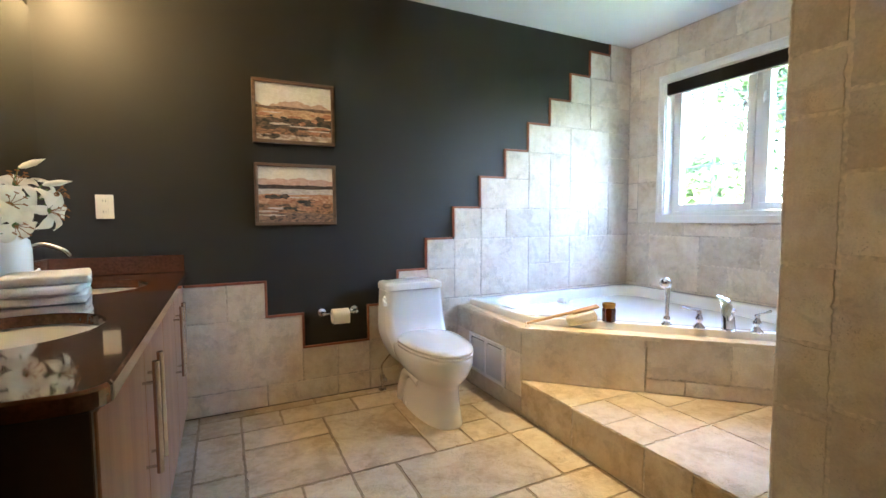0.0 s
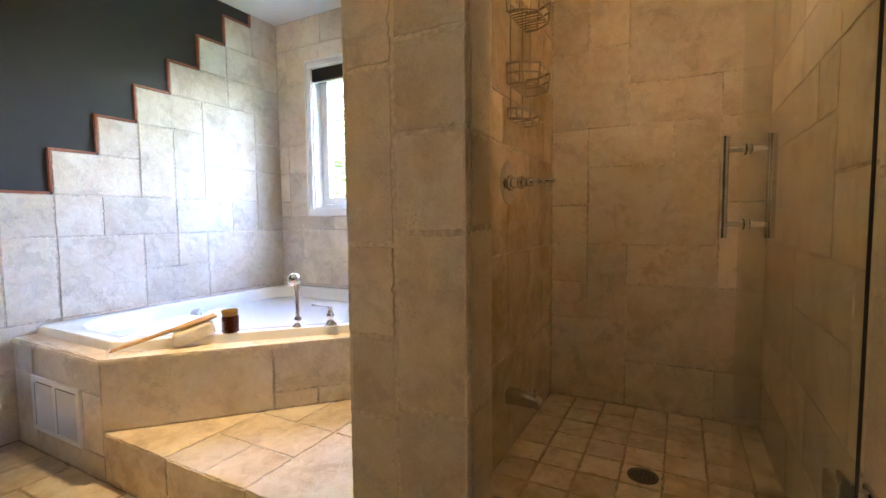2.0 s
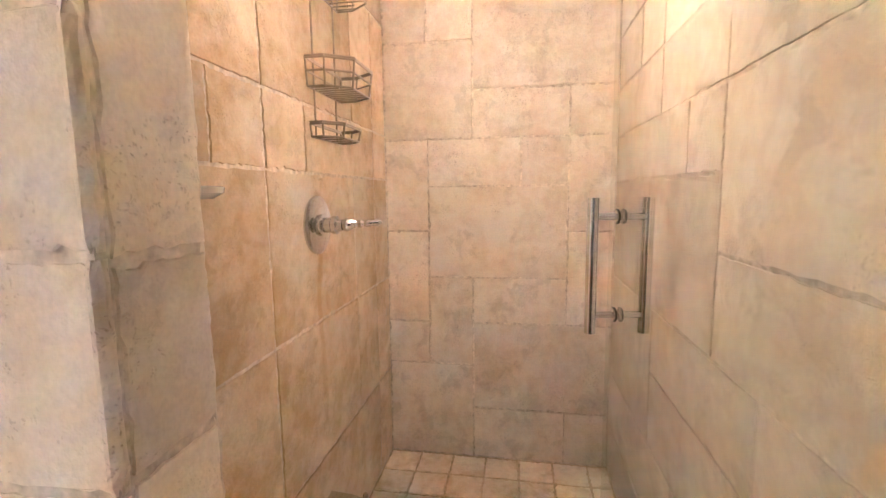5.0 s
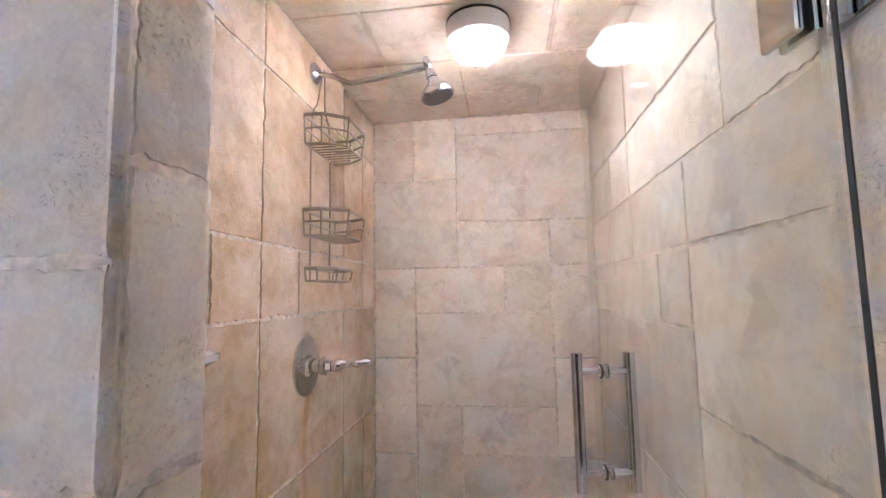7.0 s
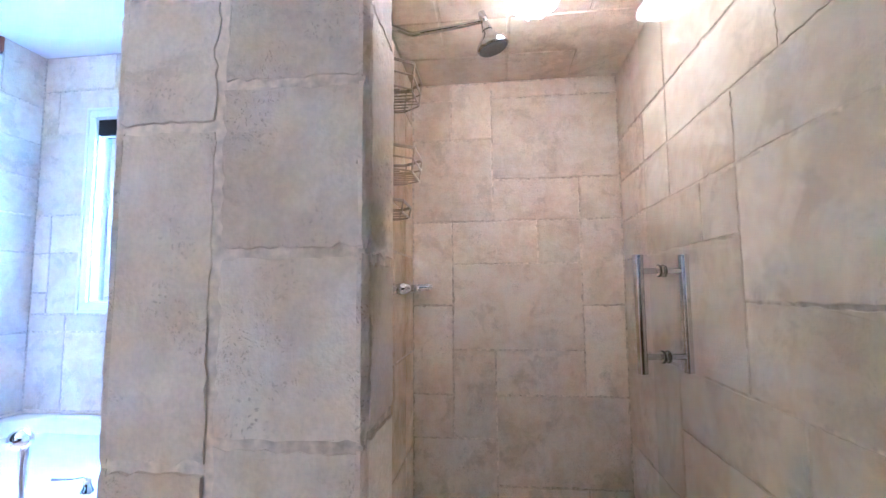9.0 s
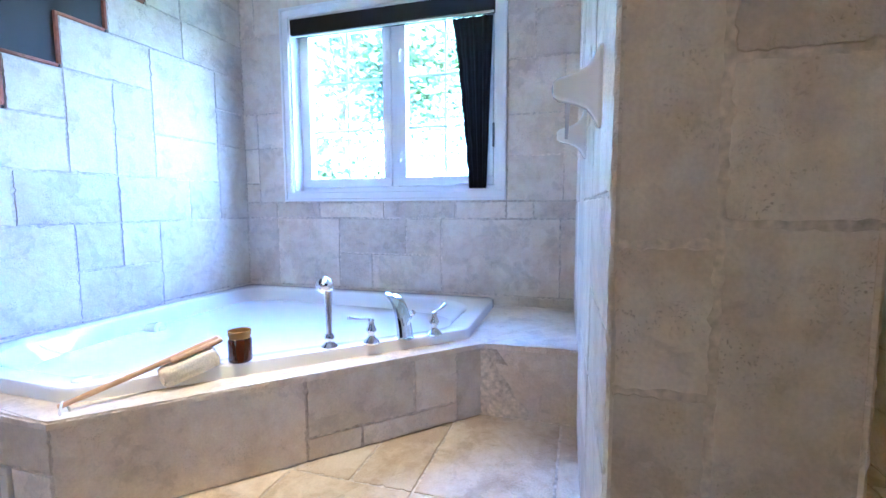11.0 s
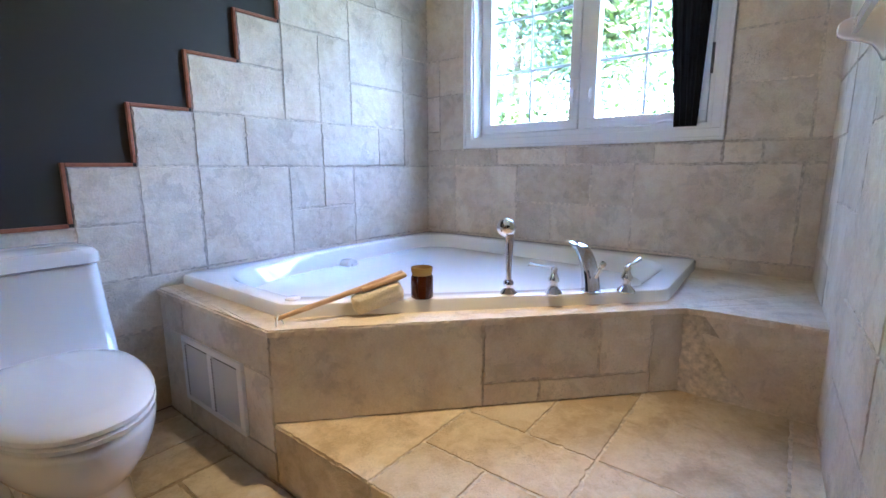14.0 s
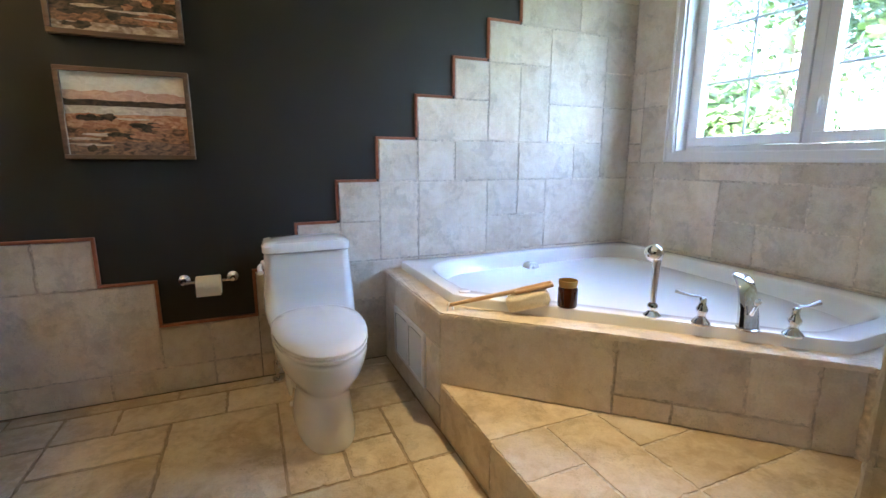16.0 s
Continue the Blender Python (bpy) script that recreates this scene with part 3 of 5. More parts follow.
chain = thing("blind_chain", "thin grey bead chain with a tension weight beside the window", "blind chain")
bm = bmesh.new()
for k in range(74):
    bmesh.ops.create_icosphere(bm, subdivisions=1, radius=0.0032, matrix=Matrix.Translation((EAST + 0.014, 1.3945, OZ1 - 0.13 - 0.0078 * k)))
tube([(EAST + 0.014, 1.3945, OZ1 - 0.12), (EAST + 0.014, 1.3945, OZ1 - 0.71)], 0.0012, 6, bm)
part("beads", bm, VENT_METAL, chain, "", True)
part("weight", made_box((EAST + 0.004, 1.3872, OZ1 - 0.83), (EAST + 0.022, 1.4005, OZ1 - 0.70), 0.004), DUCT, chain, "grey plastic tension weight")

# ---- tub ----
def rounded(corners, radii, steps=10):
    """A plan outline with rounded corners."""
    out = []
    n = len(corners)
    for k in range(n):
        a, b, c = (Vector((*corners[(k + d) % n], 0)) for d in (-1, 0, 1))
        u, v, r = (a - b).normalized(), (c - b).normalized(), radii[k]
        half = u.angle(v) / 2
        cut, centre = r / math.tan(half), b + (u + v).normalized() * r / math.sin(half)
        p, q = b + u * cut - centre, b + v * cut - centre
        for s in range(steps + 1):
            d = p.lerp(q, s / steps)
            out.append(centre + d.normalized() * r)
    return out


def by_angle(outline, centre, n):
    """The outline met by n rays from a centre inside it."""
    c, pts, out = Vector((*centre, 0)), [Vector((p.x, p.y, 0)) for p in outline], []
    for k in range(n):
        d = Vector((math.cos(2 * math.pi * k / n), math.sin(2 * math.pi * k / n), 0))
        best = None
        for a, b in zip(pts, pts[1:] + pts[:1]):
            e, w = b - a, a - c
            den = d.x * e.y - d.y * e.x
            if abs(den) > 1e-9:
                t, s = (w.x * e.y - w.y * e.x) / den, (w.x * d.y - w.y * d.x) / den
                if t > 0 and -1e-6 <= s <= 1 + 1e-6:
                    best = t if best is None else max(best, t)
        out.append(c + d * best)
    return out


tub = thing("corner_bathtub", "white acrylic corner bathtub sunk in a stone deck", "bathtub")
TC, RIM = (2.62, 2.25), 0.562
outer = by_angle(rounded([(1.712, NORTH - 0.002), (1.712, 2.305), (2.655, 1.362), (EAST - 0.002, 1.378), (EAST - 0.002, NORTH - 0.002)], [0.03, 0.05, 0.05, 0.03, 0.02]), TC, 160)
def inset(ring, s, z):
    c = Vector((*TC, 0))
    return [Vector((*(c + (p - c) * s).xy, z)) for p in ring]
inner = by_angle(rounded([(1.795, 2.945), (1.795, 2.365), (2.645, 1.462), (3.20, 1.465), (3.245, 2.0), (3.275, 2.975), (2.72, 2.965)], [0.26, 0.17, 0.17, 0.25, 0.30, 0.20, 0.50], 14), TC, 160)
well = by_angle(rounded([(2.30, 2.84), (2.16, 2.52), (2.62, 2.02), (2.86, 1.90), (3.14, 1.98), (3.18, 2.88)], [0.18, 0.14, 0.14, 0.14, 0.14, 0.16], 14), TC, 160)
def between(f, z):
    return [Vector((*a.lerp(b, f).xy, z)) for a, b in zip(inner, well)]
rings = [inset(outer, 1.0, DECK - 0.03), inset(outer, 1.0, RIM - 0.012), inset(outer, 0.994, RIM - 0.002), inset(outer, 0.985, RIM), inset(inner, 1.016, RIM - 0.001), inset(inner, 1.004, RIM - 0.005), between(0.02, RIM - 0.018), between(0.10, RIM - 0.06), between(0.36, 0.385), between(0.66, 0.265), between(0.90, 0.180), between(1.0, 0.155), inset(well, 0.93, 0.140), inset(well, 0.2, 0.135)]
part("shell", loft(rings), ACRYLIC, tub, "", True)
for c, ax in (((2.49, 2.865, 0.485), (0.05, -0.98, 0.15)),):
    bm = lathe(Vector(c) + Vector(ax) * -0.06, ax, [(0, 0.036), (0.064, 0.036), (0.070, 0.030), (0.070, 0.016), (0.076, 0.012), (0.078, 0.001)])
    part("jet_cover", bm, ACRYLIC, tub, "", True)
part("air_button", lathe((1.775, 2.335, RIM - 0.004), (0, 0, 1), [(0, 0.026), (0.008, 0.026), (0.011, 0.022), (0.0115, 0.001)]), ACRYLIC, tub, "", True)

def deck_handle(x, y, turn):
    h = thing("tap_lever", "chrome lever tap handle on the tub rim", "tap handle", "tub filler set")
    part("base", lathe((0, 0, 0), (0, 0, 1), [(0, 0.030), (0.006, 0.031), (0.014, 0.026), (0.026, 0.014), (0.034, 0.013), (0.044, 0.019), (0.056, 0.020), (0.066, 0.014), (0.078, 0.011), (0.088, 0.013), (0.096, 0.008), (0.098, 0.001)]), CHROME, h, "", True)
    part("lever", tube(bow([(0, 0, 0.086), (0.012, 0, 0.096), (0.045, 0, 0.098), (0.088, 0, 0.106)]), 0.0055, 10, None, lambda t: 1.0 + 0.55 * max(0, (t - 0.75) / 0.25) - 0.35 * math.sin(min(1, t / 0.8) * math.pi)), CHROME, h, "", True)
    h.matrix_world = pose(x, y, RIM - 0.002, 0, 0, turn)


deck_handle(2.36, 1.667, 128)
deck_handle(2.535, 1.474, -12)

spray = thing("hand_shower", "chrome hand shower standing in its rim holder", "hand shower", "tub filler set")
part("holder", lathe((2.27, 1.793, RIM - 0.002), (0, 0, 1), [(0, 0.030), (0.005, 0.031), (0.012, 0.024), (0.022, 0.014), (0.03, 0.018), (0.042, 0.019), (0.05, 0.014), (0.052, 0.001)]), CHROME, spray, "", True)
part("handle", lathe((2.27, 1.793, RIM + 0.046), (0, 0, 1), [(0, 0.010), (0.05, 0.0115), (0.13, 0.0145), (0.165, 0.017), (0.18, 0.022), (0.195, 0.001)]), CHROME, spray, "", True)
part("head", lathe((2.262, 1.80, RIM + 0.232), (0.5, 0.75, -0.25), [(-0.035, 0.001), (-0.03, 0.016), (-0.012, 0.030), (0.006, 0.032), (0.018, 0.029), (0.020, 0.001)]), CHROME, spray, "", True)

spout = thing("tub_spout", "chrome waterfall tub spout with an open channel", "tub spout", "tub filler set")
bm = bmesh.new()
rings = []
toward = Vector((0.62, 0.78, 0)).normalized()
side = Vector((toward.y, -toward.x, 0))
for t in [k / 12 for k in range(13)]:
    c = Vector((2.462, 1.572, RIM)) - toward * 0.0 + toward * (0.02 * t + 0.10 * t ** 2.2) + Vector((0, 0, 0.155 * math.sin(t * math.pi / 2 * 0.95)))
    w, d = 0.030 - 0.006 * t, 0.020 - 0.011 * t
    along = (toward * (0.2 + 1.3 * t) + Vector((0, 0, 1.2 - 1.1 * t))).normalized()
    up = side.cross(along)
    rings.append([c + side * w * a + up * d * b for a, b in ((-1, -0.6), (-0.6, -1), (0.6, -1), (1, -0.6), (1, 0.6), (0.6, 1), (-0.6, 1), (-1, 0.6))])
part("body", loft(rings, True, bm), CHROME, spout, "", True)
part("flange", lathe((2.462, 1.572, RIM - 0.002), (0, 0, 1), [(0, 0.036), (0.005, 0.036), (0.008, 0.031), (0.009, 0.001)]), CHROME, spout, "", True)
part("diverter", lathe((2.435, 1.548, RIM + 0.06), (-0.4, -0.5, 0.9), [(0, 0.006), (0.05, 0.006), (0.055, 0.010), (0.07, 0.010), (0.072, 0.001)]), CHROME, spout, "", True)

jar = thing("candle_jar", "amber glass candle jar on the tub rim", "candle")
part("glass", lathe((2.055, 2.003, RIM - 0.001), (0, 0, 1), [(0, 0.034), (0.004, 0.038), (0.072, 0.038), (0.080, 0.034), (0.081, 0.001)]), AMBER, jar, "dark amber glass with brown wax", True)
bm = loft([circle((2.055, 2.003, RIM + z), r, (0, 0, 1), 28) for z, r in ((0.079, 0.034), (0.086, 0.0345), (0.090, 0.037), (0.104, 0.037), (0.105, 0.033), (0.088, 0.032))], False)
part("neck", bm, AMBER_RIM, jar, "pale amber glass neck", True)

brush = thing("bath_brush", "wooden bath brush with a cream sponge head on the tub rim", "bath brush")
a, b = Vector((1.665, 2.268, DECK + 0.022)), Vector((2.01, 2.05, RIM + 0.084))
part("handle", tube([a.lerp(b, k / 12) for k in range(13)], 0.0085, 10, None, lambda t: 0.85 + 0.2 * math.sin(t * math.pi) + (0.6 * (t - 0.6) / 0.4 if t > 0.6 else 0)), BRUSH_WOOD, brush, "pale wooden handle", True)
m = basis(b - (b - a).normalized() * 0.09 - Vector((0, 0, 0.046)), (b - a).normalized(), Vector((0.53, 0.85, 0)).normalized())
bm = bmesh.new()
box(bm, (-0.085, -0.036, -0.034), (0.085, 0.036, 0.030), 0.026, 4)
bmesh.ops.subdivide_edges(bm, edges=bm.edges[:], cuts=2, use_grid_fill=True)
for v in bm.verts:
    v.co += noise.noise_vector(v.co * 90) * 0.004
bmesh.ops.transform(bm, matrix=m, verts=bm.verts)
part("sponge", bm, LOOFAH, brush, "cream looped sponge head", True)
m2 = basis(b - (b - a).normalized() * 0.075 - Vector((0, 0, 0.004)), (b - a).normalized(), Vector((0.53, 0.85, 0)).normalized())
bm = bmesh.new()
box(bm, (-0.07, -0.024, -0.007), (0.085, 0.024, 0.008), 0.007, 3, m2)
part("head_plate", bm, BRUSH_WOOD, brush, "", True)
c = a + Vector((0.012, 0.0, 0.0))
bm = tube(bow([c + Vector(p) for p in ((0, 0, 0.01), (-0.012, -0.012, 0.006), (-0.02, -0.02, -0.016), (-0.006, -0.022, -0.034), (0.006, -0.018, -0.012), (0, 0, 0.01))]), 0.0035, 8)
tube(bow([c + Vector(p) for p in ((-0.012, -0.022, -0.02), (-0.018, -0.030, -0.045), (-0.012, -0.034, -0.066))]), 0.0035, 8, bm)
part("hanging_cord", bm, CORD, brush, "knotted white cord loop", True)

# access grille in the deck's end
vent = thing("access_grille", "white louvred metal grille set in the tub surround", "vent")
VX, VY0, VY1, VZ0, VZ1 = PX - 0.002, 2.405, 2.845, 0.108, 0.366
bm = bmesh.new()
for lo, hi in (((VY0, VZ0), (VY1, VZ0 + 0.022)), ((VY0, VZ1 - 0.022), (VY1, VZ1)), ((VY0, VZ0 + 0.022), (VY0 + 0.03, VZ1 - 0.022)), ((VY1 - 0.03, VZ0 + 0.022), (VY1, VZ1 - 0.022)), (((VY0 + VY1) / 2 - 0.016, VZ0 + 0.022), ((VY0 + VY1) / 2 + 0.016, VZ1 - 0.022))):
    box(bm, (VX - 0.010, lo[0], lo[1]), (VX + 0.004, hi[0], hi[1]), 0.002, 1)
part("frame", bm, VINYL, vent)
part("backing", made_box((VX - 0.0005, VY0 + 0.02, VZ0 + 0.015), (VX + 0.003, VY1 - 0.02, VZ1 - 0.015)), DUCT, vent)
for k in range(17):
    z = VZ0 + 0.028 + k * 0.0122
    bm = bmesh.new()
    for y0, y1 in ((VY0 + 0.029, (VY0 + VY1) / 2 - 0.015), ((VY0 + VY1) / 2 + 0.015, VY1 - 0.029)):
        box(bm, (-0.0009, y0, -0.0046), (0.0009, y1, 0.0046), 0, 1, pose(VX - 0.0065, 0, z, 0, 32, 0))
    part("slat", bm, VENT_METAL, vent)

for y0 in (VY1 - 0.033, (VY0 + VY1) / 2 - 0.019):
    bm = bmesh.new()
    for k in range(17):
        z = VZ0 + 0.028 + k * 0.0122
        box(bm, (VX - 0.0108, y0 - 0.0035, z - 0.003), (VX - 0.0098, y0 + 0.0035, z + 0.003))
    part("slot_row", bm, SLOT, vent)

# ---- toilet ----
toilet = thing("toilet", "white one-piece ceramic toilet with closed lid", "toilet")
TX = 1.186
def egg(cx, cy, z, w, back, fore, n=36, p=2.4):
    """A plan ring: half width w, reach back and fore of its centre (fore towards the room)."""
    out = []
    for k in range(n):
        a = 2 * math.pi * k / n
        c, s = math.cos(a), math.sin(a)
        x = w * math.copysign(abs(c) ** (2 / p), c)
        y = (back if s > 0 else fore) * math.copysign(abs(s) ** (2 / (p if s > 0 else 2.0)), s)
        out.append(Vector((cx + x, cy + y, z)))
    return out
PEDESTAL = ((0, 0.126, 0.30, 0.325, 2.7), (0.012, 0.128, 0.30, 0.327, 2.7), (0.05, 0.122, 0.30, 0.318, 2.6), (0.12, 0.116, 0.30, 0.306, 2.5), (0.19, 0.114, 0.30, 0.300, 2.4), (0.215, 0.117, 0.30, 0.303, 2.4), (0.235, 0.130, 0.30, 0.318, 2.3), (0.262, 0.152, 0.31, 0.345, 2.3), (0.300, 0.174, 0.33, 0.373, 2.3), (0.345, 0.188, 0.35, 0.393, 2.3), (0.375, 0.192, 0.35, 0.399, 2.3), (0.388, 0.191, 0.35, 0.398, 2.3), (0.396, 0.185, 0.345, 0.391, 2.3))
part("pedestal", loft([egg(TX, 2.58, z, w, b, f, p=pp) for z, w, b, f, pp in PEDESTAL]), CERAMIC, toilet, "", True)
for s in (-1, 1):
    part("trapway", tube(bow([(TX + s * 0.085, 2.50, 0.20), (TX + s * 0.098, 2.60, 0.235), (TX + s * 0.100, 2.70, 0.19), (TX + s * 0.098, 2.76, 0.09), (TX + s * 0.085, 2.80, 0.01)], 6), 0.042, 14), CERAMIC, toilet, "", True)
part("seat", loft([egg(TX, 2.56, z, w, 0.21, f, p=2.3) for z, w, f in ((0.397, 0.184, 0.372), (0.400, 0.190, 0.380), (0.412, 0.192, 0.382), (0.416, 0.187, 0.376))]), CERAMIC, toilet, "", True)
part("lid", loft([egg(TX, 2.56, z, w, 0.21, f, p=2.3) for z, w, f in ((0.4175, 0.184, 0.374), (0.421, 0.190, 0.380), (0.432, 0.191, 0.380), (0.440, 0.182, 0.368), (0.444, 0.14, 0.30), (0.446, 0.05, 0.10))]), CERAMIC, toilet, "", True)
def slab_ring(z, w, y0, y1, r=0.05, n=6):
    return [Vector((p.x, p.y, z)) for p in rounded([(TX - w, y1), (TX - w, y0), (TX + w, y0), (TX + w, y1)], [r] * 4, n)]
part("tank", loft([slab_ring(z, w, y0, 2.985, r) for z, w, y0, r in ((0.25, 0.13, 2.70, 0.06), (0.33, 0.175, 2.66, 0.06), (0.40, 0.198, 2.70, 0.05), (0.44, 0.205, 2.742, 0.05), (0.52, 0.203, 2.772, 0.045), (0.695, 0.192, 2.785, 0.04), (0.697, 0.188, 2.79, 0.04))]), CERAMIC, toilet, "", True)
part("tank_lid", loft([slab_ring(z, w, y0, 2.992, r) for z, w, y0, r in ((0.699, 0.190, 2.785, 0.04), (0.703, 0.199, 2.775, 0.045), (0.732, 0.199, 2.775, 0.045), (0.746, 0.188, 2.786, 0.045), (0.751, 0.160, 2.82, 0.04))]), CERAMIC, toilet, "", True)
bm = lathe((TX - 0.19, 2.83, 0.645), (-1, 0, 0), [(0, 0.022), (0.012, 0.022), (0.018, 0.016), (0.019, 0.001)])
tube(bow([(TX - 0.206, 2.83, 0.645), (TX - 0.214, 2.80, 0.640), (TX - 0.212, 2.765, 0.622)]), 0.011, 10, bm, lambda t: 0.8 + 0.4 * t)
part("flush_lever", bm, CERAMIC, toilet, "", True)
for s in (-1, 1):
    part("bolt_cap", lathe((TX + s * 0.117, 2.66, 0.022), (s, 0, 0.25), [(0, 0.016), (0.006, 0.015), (0.014, 0.010), (0.017, 0.001)], 16), CERAMIC, toilet, "", True)

valve = thing("water_supply_valve", "chrome supply stop valve with a flexible hose", "valve")
part("stop", lathe((TX - 0.165, 2.99, 0.0), (0, 0, 1), [(0, 0.028), (0.006, 0.026), (0.008, 0.010), (0.06, 0.009), (0.062, 0.016), (0.10, 0.016), (0.102, 0.009), (0.12, 0.008), (0.121, 0.001)]), STEEL, valve, "", True)
part("knob", lathe((TX - 0.165, 2.975, 0.08), (0, -1, 0), [(0, 0.007), (0.02, 0.007), (0.022, 0.018), (0.034, 0.018), (0.036, 0.001)]), STEEL, valve, "", True)
part("hose", tube(bow([(TX - 0.165, 2.99, 0.11), (TX - 0.17, 2.985, 0.17), (TX - 0.15, 2.95, 0.22), (TX - 0.11, 2.93, 0.27)]), 0.006, 8), STEEL, valve, "", True)

paper = thing("toilet_paper_holder", "chrome wall holder with a white paper roll", "paper holder")
HX, HZ = 0.745, 0.545
for s in (-1, 1):
    bm = lathe((HX + s * 0.105, NORTH + 0.012, HZ + 0.008), (0, -1, 0), [(0, 0.026), (0.006, 0.026), (0.012, 0.018), (0.02, 0.010), (0.05, 0.009), (0.062, 0.013), (0.072, 0.010), (0.074, 0.001)])
    part("post", bm, CHROME, paper, "", True)
part("spindle", tube([(HX - 0.11, NORTH - 0.048, HZ + 0.006), (HX + 0.11, NORTH - 0.048, HZ + 0.006)], 0.008), CHROME, paper, "", True)
bm = lathe((HX - 0.052, NORTH - 0.048, HZ - 0.012), (1, 0, 0), [(0, 0.02), (0.0005, 0.045), (0.003, 0.046), (0.104, 0.046), (0.1065, 0.045), (0.107, 0.02)], 32)
box(bm, (HX - 0.051, NORTH - 0.0955, HZ - 0.055), (HX + 0.053, NORTH - 0.0935, HZ - 0.012))
part("paper_roll", bm, PAPER, paper, "white paper roll", True)

# ---- pictures ----
def picture(z0, z1, seed, label):
    x0, x1, y = 0.262, 0.742, NORTH + 0.012
    p = thing("framed_picture", label, "picture", "landscape pictures")
    bm = bmesh.new()
    w = 0.020
    for lo, hi in (((x0, z0), (x1, z0 + w)), ((x0, z1 - w), (x1, z1)), ((x0, z0 + w), (x0 + w, z1 - w)), ((x1 - w, z0 + w), (x1, z1 - w))):
        box(bm, (lo[0], y - 0.036, lo[1]), (hi[0], y, hi[1]), 0.0025, 1)
    part("frame", bm, FRAME_WOOD, p, "brown wooden frame")
    X0, X1, Z0, Z1 = x0 + w, x1 - w, z0 + w, z1 - w
    W, H = X1 - X0, Z1 - Z0
    part("canvas", made_box((X0, y - 0.020, Z0), (X1, y - 0.012, Z1)), canvas_paint("picture_sky_" + "ab"[seed], (0.74, 0.68, 0.58), (0.84, 0.79, 0.70), seed), p, "painted autumn landscape with hills")
    rng = random.Random(seed + 40)
    if seed == 0:
        bands = ((0.64, 0.10, "hill", (0.50, 0.32, 0.22), (0.66, 0.46, 0.33), 1), (0.60, 0.015, "far", (0.10, 0.06, 0.04), (0.30, 0.18, 0.10), 0), (0.55, 0.02, "field", (0.42, 0.22, 0.10), (0.70, 0.46, 0.26), 0), (0.40, 0.10, "wood", (0.025, 0.025, 0.016), (0.20, 0.12, 0.07), 0), (0.22, 0.06, "bank", (0.12, 0.07, 0.035), (0.45, 0.22, 0.11), 0), (0.10, 0.02, "shore", (0.30, 0.19, 0.12), (0.62, 0.48, 0.36), 0))
    else:
        bands = ((0.78, 0.05, "hill", (0.52, 0.31, 0.24), (0.66, 0.45, 0.36), 0), (0.67, 0.025, "far", (0.03, 0.022, 0.018), (0.10, 0.06, 0.04), 0), (0.60, 0.012, "lake", (0.48, 0.40, 0.34), (0.70, 0.63, 0.56), 0), (0.50, 0.02, "field", (0.40, 0.16, 0.07), (0.68, 0.40, 0.24), 0), (0.34, 0.04, "wood", (0.10, 0.055, 0.03), (0.52, 0.25, 0.12), 0), (0.16, 0.03, "bank", (0.07, 0.05, 0.04), (0.36, 0.20, 0.12), 0))
    for k, (level, rise, name, dark, light, peak) in enumerate(bands):
        bm = bmesh.new()
        n, tops, off = 40, [], rng.uniform(0, 50)
        for j in range(n + 1):
            s = j / n
            q = level + rise * noise.noise((s * 4.5 + off, k, 0)) + rise * 0.35 * noise.noise((s * 17 + off, k, 3))
            if peak:
                q += 0.11 * math.exp(-((s - 0.54) / 0.10) ** 2) + 0.04 * math.exp(-((s - 0.85) / 0.09) ** 2)
            tops.append(bm.verts.new((X0 + W * s, y - 0.0205 - 0.0006 * (k + 1), Z0 + H * max(0.01, q))))
        lows = [bm.verts.new((v.co.x, v.co.y, Z0)) for v in tops]
        for a in range(n):
            bm.faces.new((tops[a], tops[a + 1], lows[a + 1], lows[a]))
        for v in tops:
            v.co.x = min(X1, max(X0, v.co.x))
        part("painted_" + name, bm, canvas_paint("picture_" + name + "_" + "ab"[seed], dark, light, seed + k), p)
    # brushed clumps of shrubs and pale clearings over the fields
    tones = [canvas_paint("picture_%s_%s" % (w, "ab"[seed]), d, l, seed + 9) for w, d, l in (("shrub", (0.020, 0.020, 0.014), (0.13, 0.085, 0.05)), ("clearing", (0.52, 0.38, 0.26), (0.74, 0.62, 0.50)), ("heather", (0.32, 0.12, 0.05), (0.60, 0.30, 0.16)))]
    for k in range(26):
        kind = (0, 2, 1, 0, 2)[k % 5]
        cx, cz = rng.uniform(0.05, 0.95), rng.uniform(0.05, 0.50)
        rx, rz = rng.uniform(0.04, 0.12) * (1.6 if kind == 1 else 1), rng.uniform(0.015, 0.05) * (0.5 if kind == 1 else 1)
        bm, ring = bmesh.new(), []
        for j in range(18):
            a = 2 * math.pi * j / 18
            q = 1 + 0.55 * noise.noise((math.cos(a) * 1.9 + k, math.sin(a) * 1.9, seed))
            ring.append(bm.verts.new((X0 + W * min(1, max(0, cx + rx * q * math.cos(a))), y - 0.0250 - 0.00008 * k, Z0 + H * max(0.01, cz + rz * q * math.sin(a)))))
        bm.faces.new(ring)
        part("painted_" + ("shrub", "clearing", "heather")[kind], bm, tones[kind], p)
    return p


